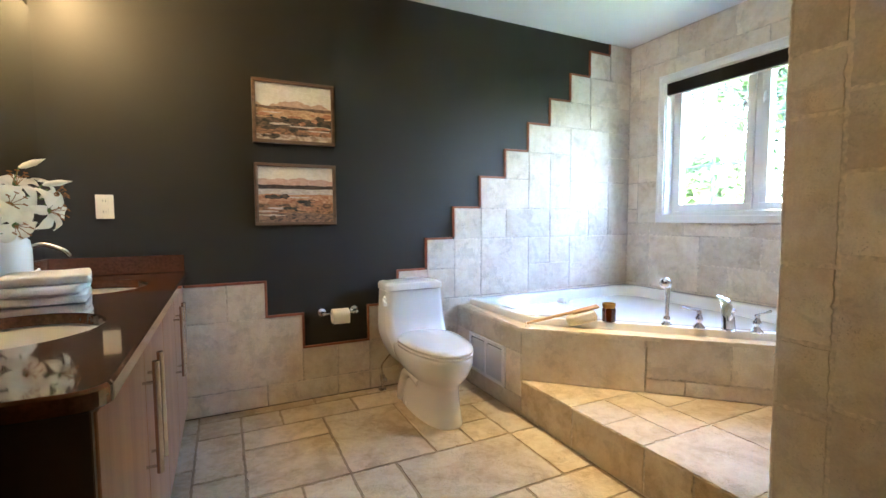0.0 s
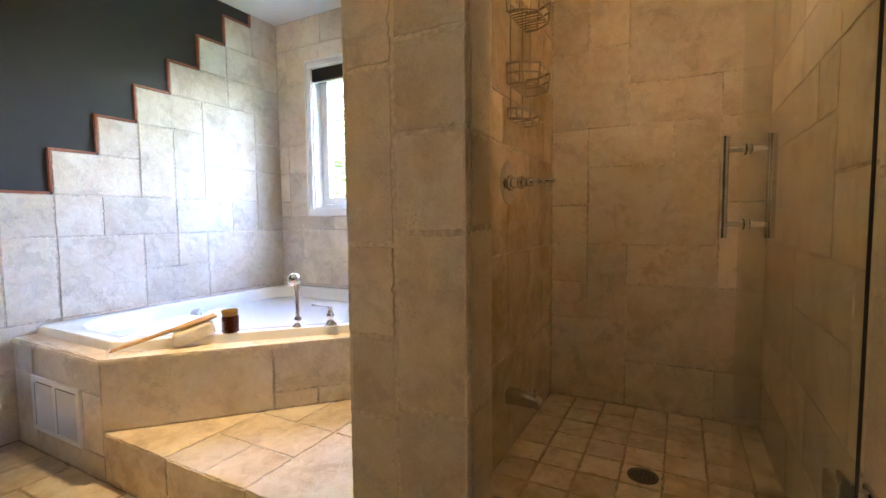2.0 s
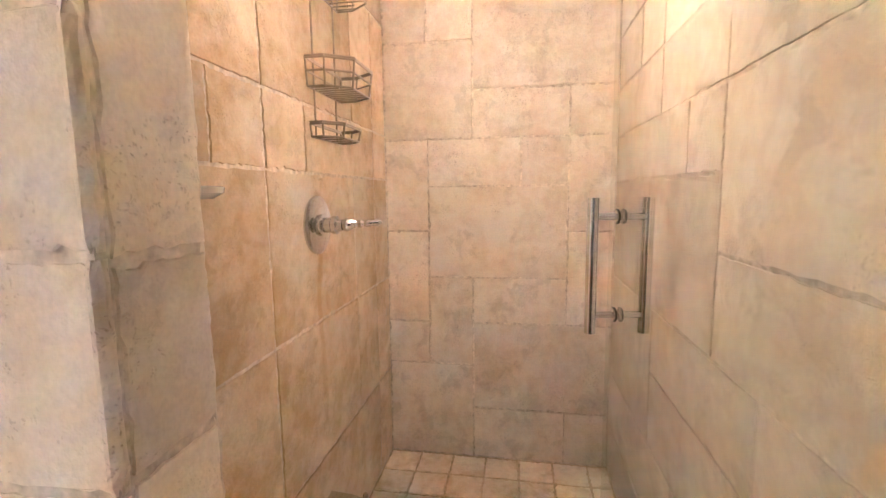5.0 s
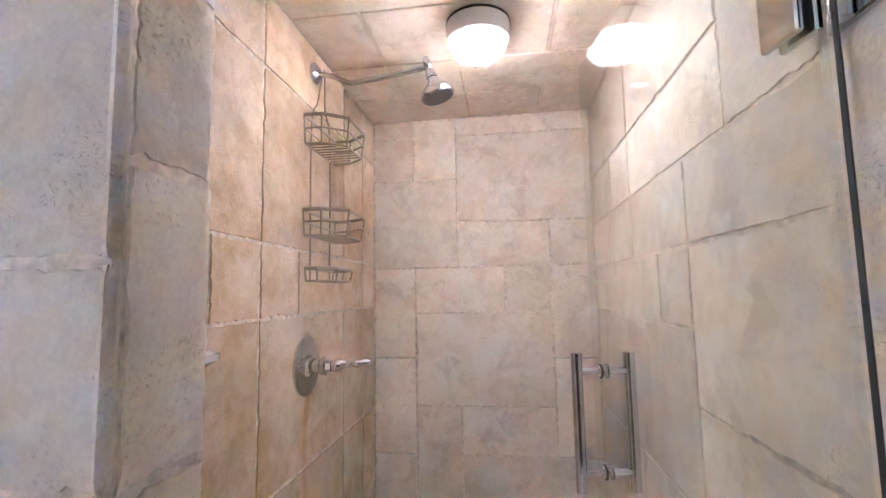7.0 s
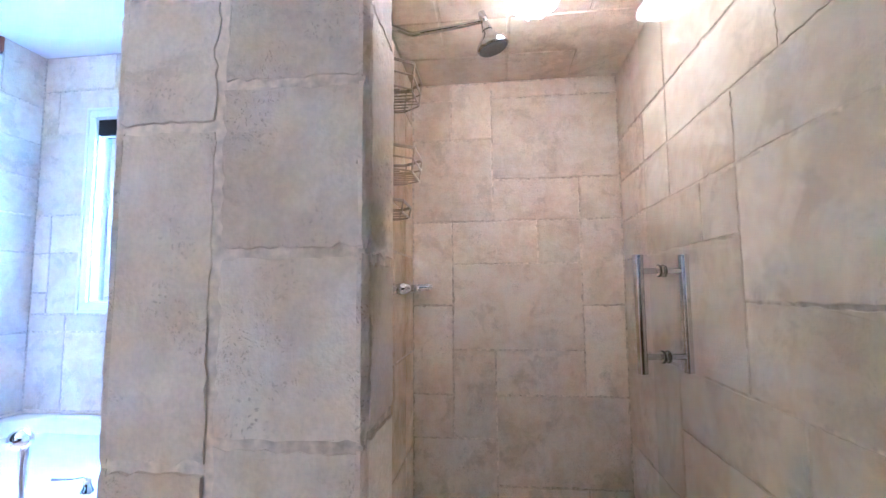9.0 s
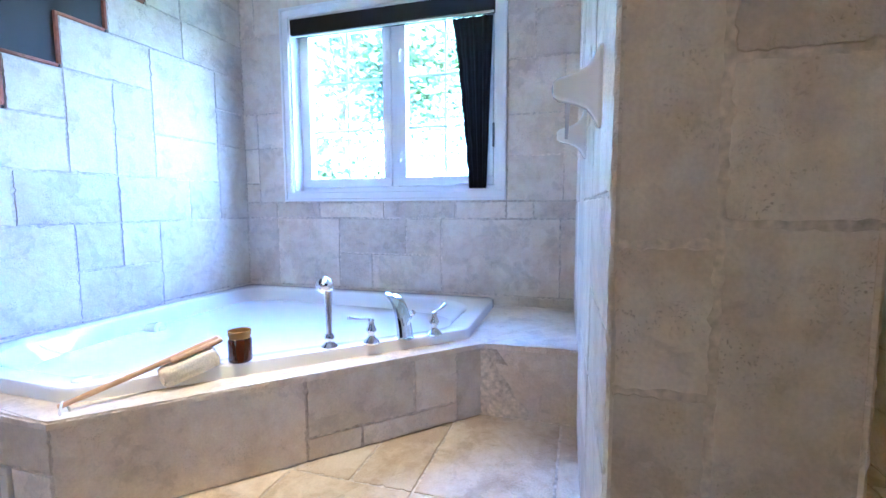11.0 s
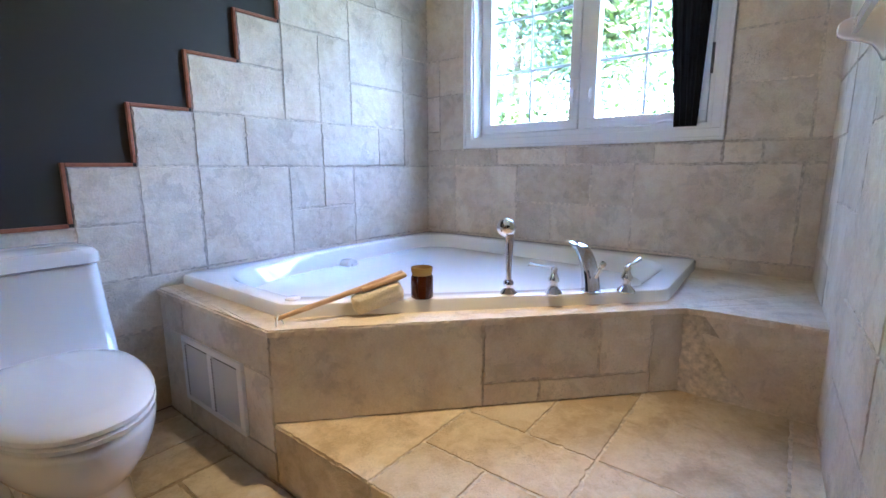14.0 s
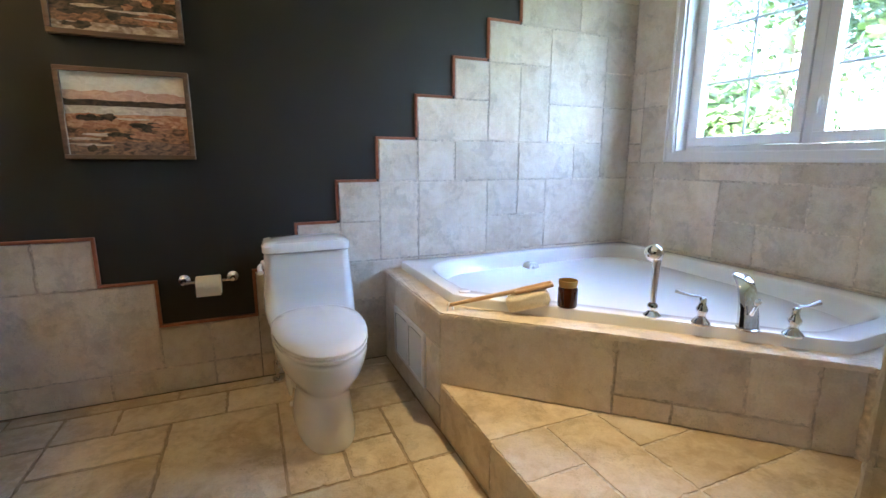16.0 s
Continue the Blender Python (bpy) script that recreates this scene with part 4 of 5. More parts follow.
def canvas_paint(name, dark, light, seed):
    """Streaky brushed paint between two colours."""
    m, n, l, b = material(name)
    geo, st = n.new("ShaderNodeNewGeometry"), n.new("ShaderNodeVectorMath")
    st.operation = "MULTIPLY_ADD"
    st.inputs[1].default_value, st.inputs[2].default_value = (26, 1, 48), (seed * 3.7, 0, seed)
    l.new(geo.outputs["Position"], st.inputs[0])
    no = n.new("ShaderNodeTexNoise")
    no.inputs["Scale"].default_value, no.inputs["Detail"].default_value, no.inputs["Distortion"].default_value = 1.0, 6, 1.2
    l.new(st.outputs[0], no.inputs["Vector"])
    ramp = n.new("ShaderNodeValToRGB")
    ramp.color_ramp.elements[0].position, ramp.color_ramp.elements[0].color = 0.36, (*dark, 1)
    ramp.color_ramp.elements[1].position, ramp.color_ramp.elements[1].color = 0.64, (*light, 1)
    l.new(no.outputs[0], ramp.inputs[0]), l.new(ramp.outputs[0], b.inputs["Base Color"])
    b.inputs["Roughness"].default_value = 0.7
    return m


picture(1.612, 1.985, 0, "brown-framed landscape painting with a peak above fields")
picture(1.118, 1.492, 1, "brown-framed landscape painting with a lake and dark shore")

outlet = thing("wall_outlet", "ivory double power outlet on the dark wall", "outlet")
part("plate", made_box((-0.512, NORTH + 0.006, 1.162), (-0.432, NORTH + 0.013, 1.289), 0.003), OUTLET, outlet)
for z in (1.197, 1.254):
    part("socket", made_box((-0.489, NORTH + 0.003, z - 0.019), (-0.455, NORTH + 0.007, z + 0.019), 0.004), OUTLET, outlet)
    bm = bmesh.new()
    for dx in (-0.006, 0.006):
        box(bm, (-0.472 + dx - 0.001, NORTH + 0.0022, z - 0.003), (-0.472 + dx + 0.001, NORTH + 0.004, z + 0.008))
    part("slot", bm, SLOT, outlet)

# ---- vanity ----
VF, VY, CT = -0.105, 1.07, 0.862     # front edge, near end, counter top
vanity = thing("vanity_cabinet", "brown wooden vanity with long steel bar handles", "cabinet")
# carcass, side panel and toe kick take a much darker wood than the doors
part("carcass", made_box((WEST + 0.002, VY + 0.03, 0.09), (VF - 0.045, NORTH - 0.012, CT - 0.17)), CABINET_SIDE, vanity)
part("side_panel", made_box((WEST + 0.002, VY + 0.012, 0.0), (VF - 0.028, VY + 0.030, CT - 0.041), 0.002, 1), CABINET_SIDE, vanity, "side panel, much darker than the doors")
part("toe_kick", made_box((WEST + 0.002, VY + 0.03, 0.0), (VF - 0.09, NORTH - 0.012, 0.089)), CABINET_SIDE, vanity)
part("face_rail", made_box((VF - 0.045, VY + 0.03, CT - 0.17), (VF - 0.0292, NORTH - 0.012, CT - 0.041)), CABINET_WOOD, vanity)
ends = [VY + 0.032, 1.628, 2.07, 2.50, NORTH - 0.014]
for k in range(4):
    door = part("door", made_box((VF - 0.044, ends[k] + 0.002, 0.095), (VF - 0.024, ends[k + 1] - 0.002, CT - 0.05), 0.002, 1), CABINET_WOOD, vanity)
    y = ends[k + 1] - 0.05 if k % 2 == 0 else ends[k] + 0.05
    bm = tube([(VF + 0.010, y, 0.445), (VF + 0.010, y, 0.765)], 0.0095, 12)
    for z in (0.465, 0.705):
        tube([(VF - 0.026, y, z), (VF + 0.010, y, z)], 0.0045, 10, bm)
    part("handle", bm, STEEL, door, "brushed steel bar handle", True)

# counter with two oval cut-outs
counter = thing("counter_top", "polished dark brown granite counter with eased edges", "counter")
SINKS = ((-0.44, 1.70), (-0.44, 2.55))
def oval(c, a, b, z, n=48):
    return [Vector((c[0] + a * math.cos(2 * math.pi * k / n), c[1] + b * math.sin(2 * math.pi * k / n), z)) for k in range(n)]
outline = rounded([(WEST + 0.001, NORTH + 0.008), (WEST + 0.001, VY), (VF, VY), (VF, NORTH + 0.008)], [0.004, 0.004, 0.055, 0.004], 8)
bm = bmesh.new()
levels = ((CT - 0.040, -0.004), (CT - 0.036, 0.0), (CT - 0.006, 0.0), (CT, -0.006))
mid = Vector((-0.42, 2.06, 0))
def shrink(ring, d, z):
    return [Vector((p.x + (d if p.x > mid.x else 0), p.y + (-d if p.y < mid.y else 0), z)) for p in ring]
shell = [[bm.verts.new(p) for p in shrink(outline, d, z)] for z, d in levels]
n = len(outline)
for a, b in zip(shell, shell[1:]):
    for k in range(n):
        bm.faces.new((a[k], a[(k + 1) % n], b[(k + 1) % n], b[k]))
edges = [bm.edges.get((shell[-1][k], shell[-1][(k + 1) % n])) for k in range(n)]
for c in SINKS:
    up, down = ([bm.verts.new(p) for p in oval(c, 0.21, 0.235, z)] for z in (CT, CT - 0.036))
    for k in range(48):
        bm.faces.new((up[k], up[(k + 1) % 48], down[(k + 1) % 48], down[k]))
        edges.append(bm.edges.get((up[k], up[(k + 1) % 48])))
bmesh.ops.triangle_fill(bm, use_beauty=True, edges=edges)
part("slab", bm, GRANITE, counter)
part("backsplash", made_box((WEST + 0.022, NORTH - 0.012, CT + 0.001), (VF - 0.012, NORTH + 0.0115, CT + 0.098), 0.003), GRANITE, counter)
part("mirror_splash", made_box((WEST + 0.001, VY, CT + 0.001), (WEST + 0.0215, NORTH + 0.011, CT + 0.098), 0.003), GRANITE, counter)
for k, c in enumerate(SINKS):
    sink = thing("sink", "white oval undermount sink", "sink", "vanity sinks")
    part("bowl", loft([oval(c, a, b, CT - 0.037 - d) for a, b, d in ((0.23, 0.255, 0.003), (0.22, 0.245, 0.0), (0.207, 0.232, 0.004), (0.192, 0.215, 0.05), (0.15, 0.17, 0.10), (0.08, 0.09, 0.128), (0.025, 0.025, 0.13))]), CERAMIC, sink, "", True)
    part("drain", lathe((*c, CT - 0.168), (0, 0, 1), [(0, 0.022), (0.004, 0.022), (0.005, 0.001)]), CHROME, sink, "", True)
    tap = thing("faucet", "chrome gooseneck faucet behind the sink", "faucet", "vanity faucets")
    part("body", lathe((c[0] - 0.245, c[1] + 0.10, CT), (0, 0, 1), [(0, 0.028), (0.008, 0.028), (0.014, 0.018), (0.06, 0.016), (0.064, 0.001)]), CHROME, tap, "", True)
    part("spout", tube(bow([(c[0] - 0.245, c[1] + 0.10, CT + 0.05), (c[0] - 0.24, c[1] + 0.10, CT + 0.15), (c[0] - 0.19, c[1] + 0.09, CT + 0.19), (c[0] - 0.11, c[1] + 0.08, CT + 0.165), (c[0] - 0.085, c[1] + 0.08, CT + 0.135)]), 0.011), CHROME, tap, "", True)
    part("lever", tube([(c[0] - 0.245, c[1] + 0.14, CT + 0.0), (c[0] - 0.245, c[1] + 0.14, CT + 0.055), (c[0] - 0.22, c[1] + 0.17, CT + 0.075)], 0.008), CHROME, tap, "", True)

# folded towels
def folded_towel(x, y, z, w, d, h, turn):
    """Soft stack layer: rounded fold at the front, thinner at the back."""
    bm = bmesh.new()
    box(bm, (-w / 2, -d / 2, 0), (w / 2, d / 2, h), h * 0.42, 3)
    bmesh.ops.subdivide_edges(bm, edges=[e for e in bm.edges if e.calc_length() > 0.03], cuts=5, use_grid_fill=True)
    for v in bm.verts:
        v.co.z += 0.004 * noise.noise((v.co.x * 14 + z * 60, v.co.y * 14, 2))
        v.co.x += 0.006 * noise.noise((v.co.y * 11, v.co.z * 50 + z * 30, 5))
        v.co.y += 0.006 * noise.noise((v.co.x * 11, v.co.z * 50 + z * 30, 9))
        if abs(v.co.z - h / 2) < h * 0.2:
            v.co.x *= 0.985
    bmesh.ops.transform(bm, matrix=pose(x, y, z, 0, 0, turn), verts=bm.verts)
    ob = part("folded_towel", bm, TOWEL, None, "", True)
    return tagged(ob, "white folded terry towel stacked on the counter", "towel", "towel stack")


for k, (dx, turn) in enumerate(((0.0, 8), (-0.006, 4), (0.004, 11))):
    folded_towel(-0.50 + dx, 2.22 + dx, CT + 0.0015 + 0.0335 * k, 0.25, 0.27, 0.0325, turn)

# vase with lilies
vase = thing("lily_vase", "white ceramic vase with white lilies", "vase")
VB = Vector((-0.66, 2.44, CT + 0.001))
part("vase", lathe(VB, (0, 0, 1), [(0, 0.040), (0.006, 0.056), (0.05, 0.062), (0.18, 0.062), (0.215, 0.056), (0.24, 0.036), (0.25, 0.032), (0.275, 0.034), (0.275, 0.029), (0.20, 0.026)]), CERAMIC, vase, "", True)
rng = random.Random(12)
def lily(centre, aim, size):
    """Six pointed petals bent back round a throat with anthers."""
    m = Matrix.Translation(centre) @ Vector(aim).to_track_quat("Z", "Y").to_matrix().to_4x4()
    bloom = part("bloom", lathe(m @ Vector((0, 0, -0.03)), m.to_3x3() @ Vector((0, 0, 1)), [(0, 0.003), (0.02, 0.007), (0.04, 0.012), (0.046, 0.006)], 10), STEM, vase, "green throat of an open white lily", True)
    for k in range(6):
        bm = bmesh.new()
        a = k * math.pi / 3 + rng.uniform(-0.1, 0.1)
        L, wide = size * rng.uniform(0.9, 1.15), size * (0.20 if k % 2 else 0.28)
        prev, droop = None, rng.uniform(0.85, 1.35)
        for j in range(9):
            t = j / 8
            r, z = L * (0.12 + 0.88 * t ** 0.9), size * (0.75 * t - droop * t ** 2.4) + 0.01
            w = wide * math.sin(math.pi * min(0.98, 0.1 + 0.9 * t)) ** 0.8 + 0.002
            c, s = Vector((math.cos(a), math.sin(a), 0)), Vector((-math.sin(a), math.cos(a), 0))
            row = [bm.verts.new(m @ (c * r + s * w * q + Vector((0, 0, z + 0.25 * w * abs(q) + 0.004 * math.sin(9 * t + q))))) for q in (-1, -0.5, 0, 0.5, 1)]
            if prev:
                for q in range(4):
                    bm.faces.new((prev[q], prev[q + 1], row[q + 1], row[q]))
            prev = row
        bmesh.ops.solidify(bm, geom=bm.faces[:], thickness=0.0012)
        part("petal", bm, PETAL, bloom, "", True)
    bm = bmesh.new()
    for k in range(6):
        a = k * math.pi / 3 + 0.4
        tip = Vector((math.cos(a) * size * 0.32, math.sin(a) * size * 0.32, size * 0.75))
        tube([m @ Vector((0, 0, 0.01)), m @ (tip * 0.6 + Vector((0, 0, 0.01))), m @ tip], 0.0012, 5, bm)
        tube([m @ (tip + Vector((-0.006, 0.004, 0))), m @ (tip + Vector((0.006, -0.004, 0.002)))], 0.0025, 6, bm)
    part("stamen", bm, POLLEN, bloom, "brown anthers", True)


for dx, dy, dz, ax, ay, az, size in ((0.03, -0.09, 0.38, 0.7, -0.9, 0.3, 0.105), (0.12, -0.02, 0.36, 1.0, -0.4, -0.1, 0.10), (0.02, 0.02, 0.45, 0.3, -0.5, 0.9, 0.10), (0.10, 0.08, 0.42, 1.0, 0.1, 0.4, 0.095), (-0.05, -0.14, 0.33, 0.1, -1, 0.0, 0.10), (0.06, -0.15, 0.31, 0.8, -0.9, -0.5, 0.095)):
    c = VB + Vector((dx, dy, dz))
    part("stem", tube(bow([VB + Vector((0, 0, 0.2)), VB + Vector((dx * 0.3, dy * 0.3, dz * 0.75)), c]), 0.003, 6), STEM, vase, "", True)
    lily(c - Vector((0, 0, 0.03)), (ax, ay, az), size * 0.85)
for dx, dy, dz in ((0.16, 0.02, 0.435), (0.05, 0.03, 0.50)):
    c = VB + Vector((dx, dy, dz))
    part("bud", lathe(c - Vector((dx, dy, 0)) * 0.35, (dx, dy, 0.03), [(0, 0.004), (0.02, 0.012), (0.055, 0.013), (0.085, 0.0036), (0.095, 0.001)], 10), PETAL, vase, "closed white bud", True)
    part("stem", tube(bow([VB + Vector((0, 0, 0.2)), VB + Vector((dx * 0.2, dy * 0.2, dz * 0.8)), c - Vector((dx, dy, 0)) * 0.35]), 0.003, 6), STEM, vase, "", True)

mirror = thing("wall_mirror", "large frameless mirror above the vanity", "mirror")
part("sheet", made_box((WEST + 0.001, VY, CT + 0.10), (WEST + 0.007, NORTH + 0.008, 2.195), 0.0015, 1), MIRROR, mirror)
bar = thing("vanity_light", "wall light bar with glowing frosted globes over the mirror", "wall light")
part("back_plate", made_box((WEST + 0.001, 2.24, 2.30), (WEST + 0.025, 2.96, 2.39), 0.006), STEEL, bar)
GLOBE = glowing("warm_globe", (1.0, 0.64, 0.27), 0.80)
for y in (2.35, 2.60, 2.85):
    part("arm", tube([(WEST + 0.02, y, 2.345), (WEST + 0.09, y, 2.345)], 0.012), STEEL, bar, "", True)
    part("globe", lathe((WEST + 0.10, y, 2.25), (0, 0, 1), [(0, 0.01), (0.008, 0.03), (0.03, 0.045), (0.06, 0.048), (0.09, 0.045), (0.112, 0.03), (0.12, 0.01)], 20), GLOBE, bar, "glowing frosted globe", True)

# unseen ceiling lights: one inferred from the step's warm pool, one added as fill
for x, y, watts in ((1.92, 1.86, 1.55), (0.55, 0.35, 0.09)):
    can = thing("recessed_light", "unseen white recessed ceiling downlight", "ceiling light", "ceiling downlights")
    bm = loft([circle((x, y, z), r, (0, 0, 1), 32) for z, r in ((HIGH - 0.0005, 0.075), (HIGH - 0.006, 0.074), (HIGH - 0.007, 0.055), (HIGH - 0.001, 0.052))], False)
    part("trim_ring", bm, VINYL, can, "", True)
    part("lens", lathe((x, y, HIGH - 0.003), (0, 0, 1), [(0, 0.052), (0.002, 0.051)], 32), glowing("warm_lens", WARM, 0.3), can, "glowing lens")
    lamp("downlight", "SPOT", (x, y, HIGH - 0.012), (x, y, 0), watts, (1.0, 0.73, 0.35), 0.05, 52, 0.9)

# ---- shower fittings ----
sf = SH_N
mixer = thing("shower_valve", "chrome shower valve with a lever on an oval plate", "shower valve")
part("plate", loft([circle((2.53, sf - d, 1.228), r, (0, -1, 0), 32, r * 1.0) for d, r in ((0.0, 0.090), (0.006, 0.090), (0.011, 0.080), (0.012, 0.03))]), CHROME, mixer, "", True)
part("hub", lathe((2.53, sf - 0.010, 1.228), (0, -1, 0), [(0, 0.034), (0.012, 0.032), (0.016, 0.024), (0.04, 0.023), (0.044, 0.028), (0.056, 0.028), (0.060, 0.020), (0.075, 0.017), (0.076, 0.001)]), CHROME, mixer, "", True)
part("lever", lathe((2.53, sf - 0.083, 1.228), (0.28, -1, 0.06), [(0, 0.016), (0.012, 0.021), (0.03, 0.017), (0.045, 0.010), (0.055, 0.013), (0.064, 0.009), (0.074, 0.013), (0.09, 0.010), (0.105, 0.012), (0.118, 0.006), (0.12, 0.001)]), CHROME, mixer, "", True)
filler = thing("shower_spout", "brushed metal tub spout on the shower wall", "spout")
bm = loft([[Vector((2.53 + a * w, sf - d, 0.30 + zz + b * h)) for a, b in ((-1, -0.7), (-0.7, -1), (0.7, -1), (1, -0.7), (1, 0.6), (0.6, 1), (-0.6, 1), (-1, 0.6))] for d, w, h, zz in ((0.0, 0.034, 0.032, 0), (0.012, 0.033, 0.031, 0), (0.07, 0.031, 0.028, 0.0), (0.12, 0.029, 0.024, -0.006), (0.145, 0.026, 0.018, -0.012), (0.152, 0.018, 0.010, -0.016))])
part("body", bm, STEEL, filler, "", True)
part("diverter_pin", lathe((2.53, sf - 0.125, 0.318), (0, 0, 1), [(0, 0.005), (0.018, 0.005), (0.02, 0.009), (0.03, 0.008), (0.031, 0.001)], 14), STEEL, filler, "", True)
head = thing("wall_shower", "chrome shower head on a bent wall arm", "shower head")
part("flange", lathe((2.575, sf, 2.19), (0, -1, 0), [(0, 0.036), (0.006, 0.036), (0.016, 0.026), (0.022, 0.014), (0.023, 0.001)]), CHROME, head, "", True)
part("arm", tube([(2.575, sf, 2.19), (2.577, sf - 0.06, 2.178), (2.580, sf - 0.115, 2.152), (2.583, sf - 0.13, 2.150), (2.592, sf - 0.26, 2.169), (2.60, sf - 0.385, 2.192)], 0.009), CHROME, head, "", True)
part("ball_joint", lathe((2.60, sf - 0.380, 2.215), (0.05, -0.30, -1), [(-0.014, 0.001), (-0.010, 0.012), (0.02, 0.016), (0.03, 0.012), (0.045, 0.018), (0.062, 0.020)]), CHROME, head, "", True)
part("rose", lathe((2.603, sf - 0.398, 2.155), (0.05, -0.30, -1), [(0, 0.018), (0.018, 0.026), (0.040, 0.046), (0.056, 0.057), (0.066, 0.058), (0.071, 0.053)]), CHROME, head, "", True)
part("spray_face", lathe((2.6067, sf - 0.4183, 2.0875), (0.05, -0.30, -1), [(0, 0.051), (0.003, 0.050), (0.004, 0.001)]), plain("grey_nozzles", (0.16, 0.16, 0.16), 0.5, grain=0.5, scale=400), head, "grey spray plate", True)

# wire caddy hung on the shower arm
caddy = thing("shower_caddy", "bronze wire shower caddy with three baskets", "shower caddy")
CX, CY = 2.585, sf - 0.022
W3 = 0.0031
bm = tube(bow([(CX - 0.078, CY, 1.485), (CX - 0.076, CY, 1.97), (CX - 0.03, CY, 2.08), (CX, CY - 0.01, 2.205), (CX + 0.03, CY, 2.08), (CX + 0.076, CY, 1.97), (CX + 0.078, CY, 1.485)], 10), W3, 8)
part("hanger", bm, NICKEL, caddy, "", True)
def basket(z, w, deep, tall, bars):
    bm = bmesh.new()
    def loop(zz, k):
        a = [(CX - w * k, CY, zz), (CX - w * k, CY - deep * 0.45 * k, zz), (CX - w * 0.6 * k, CY - deep * k, zz), (CX + w * 0.6 * k, CY - deep * k, zz), (CX + w * k, CY - deep * 0.45 * k, zz), (CX + w * k, CY, zz), (CX - w * k, CY, zz)]
        for p, q in zip(a, a[1:]):
            tube([p, q], W3, 7, bm)
        return a
    top, low = loop(z + tall, 1.0), loop(z, 0.92)
    loop(z + tall + W3 * 1.6, 1.0)
    if tall > 0.04:
        loop(z + tall * 0.55, 0.97)
    for p, q in zip(top[:-1], low[:-1]):
        tube([p, q], W3, 7, bm)
    for k in range(bars):
        x = CX + w * 0.9 * (2 * (k + 0.5) / bars - 1)
        reach = deep * 0.92 if abs(x - CX) < w * 0.55 else deep * 0.6
        tube([(x, CY, z), (x, CY - reach, z)], W3 * 0.8, 6, bm)
    part("basket", bm, NICKEL, caddy, "", True)
basket(1.91, 0.13, 0.125, 0.085, 9)
basket(1.625, 0.13, 0.125, 0.075, 9)
basket(1.488, 0.115, 0.085, 0.035, 4)

dish = thing("soap_dish", "white ceramic corner soap dish on the shower wall", "soap dish")
part("tray", loft([egg(1.960, sf - 0.02, 1.316 + z * 0.9, w * 0.8, 0.02, f * 0.72, 24) for z, w, f in ((0, 0.05, 0.06), (0.012, 0.07, 0.085), (0.024, 0.072, 0.088), (0.026, 0.066, 0.080), (0.016, 0.055, 0.068), (0.014, 0.01, 0.01))]), CERAMIC, dish, "", True)

light = thing("shower_light", "glowing round glass shower light with a metal cage", "ceiling light")
LC = Vector((2.515, 0.252, SH_TOP))
# thin black ring between the base and the ceiling
part("gasket", lathe(LC, (0, 0, -1), [(0, 0.098), (0.006, 0.099), (0.008, 0.096)], 36), BLACK_RUBBER, light, "thin dark ring between base and ceiling", True)
part("base", lathe(LC + Vector((0, 0, -0.0085)), (0, 0, -1), [(0, 0.098), (0.010, 0.099), (0.052, 0.096), (0.056, 0.088)], 36), VINYL, light, "white base ring", True)
part("diffuser", lathe(LC + Vector((0, 0, -0.0650)), (0, 0, -1), [(0, 0.086), (0.012, 0.085), (0.028, 0.076), (0.042, 0.056), (0.050, 0.028), (0.052, 0.001)], 32), glowing("shower_lamp_glass", (1.0, 0.65, 0.29), 0.48), light, "glowing frosted glass", True)
bm = bmesh.new()
for k in range(4):
    a = k * math.pi / 4 + 0.3
    tube([LC + Vector((math.cos(a) * r, math.sin(a) * r, -z)) for r, z in ((0.088, 0.03), (0.088, 0.065), (0.078, 0.098), (0.05, 0.12), (0, 0.124), (-0.05, 0.12), (-0.078, 0.098), (-0.088, 0.065), (-0.088, 0.03))], 0.0022, 6, bm)
ring = circle(LC + Vector((0, 0, -0.07)), 0.088, (0, 0, 1), 32)
tube(ring + ring[:1], 0.0022, 6, bm)
part("cage", bm, CHROME, light, "", True)

drain = thing("floor_drain", "round dark metal shower drain with holes", "drain")
DX, DY = 2.575, 0.262
part("rim", loft([circle((DX, DY, SH_FLOOR + z), r, (0, 0, 1), 32) for z, r in ((-0.012, 0.058), (0.003, 0.058), (0.004, 0.054), (0.002, 0.050))], False), DRAIN_METAL, drain, "", True)
bm = lathe((DX, DY, SH_FLOOR - 0.008), (0, 0, 1), [(0, 0.050), (0.009, 0.050), (0.0095, 0.001)], 32)
part("plate", bm, DRAIN_METAL, drain, "")
for r, n in ((0.012, 4), (0.026, 8), (0.040, 14)):
    for k in range(n):
        a = 2 * math.pi * k / n + r * 40
        part("hole", lathe((DX + r * math.cos(a), DY + r * math.sin(a), SH_FLOOR + 0.0012), (0, 0, 1), [(0, 0.0042), (0.0012, 0.0042)], 10), SLOT, drain)

# glass door, swung inwards
door = tagged(new("door_1"), "frameless glass shower door standing open inwards", "shower door", kind="structure")
HG = Vector((1.625, -0.108, 0))
ang = math.degrees(math.atan2(-0.014 + 0.108, 2.227 - 1.625))
D = Matrix.Translation(HG) @ pose(0, 0, 0, 0, 0, ang)
DW, DZ0, DZ1 = 0.662, 0.075, 1.985
def placed(bm):
    bmesh.ops.transform(bm, matrix=D, verts=bm.verts)
    return bm
pane = part("glass_panel", placed(made_box((0, -0.005, DZ0), (DW, 0.005, DZ1), 0.001, 1)), DOOR_GLASS, door, "clear tempered glass")
pane.visible_shadow = False
part("seal", made_box((1.6150, -0.1165, DZ0), (1.6205, -0.1110, DZ1), 0.002, 1), BLACK_RUBBER, door, "black hinge-side seal")
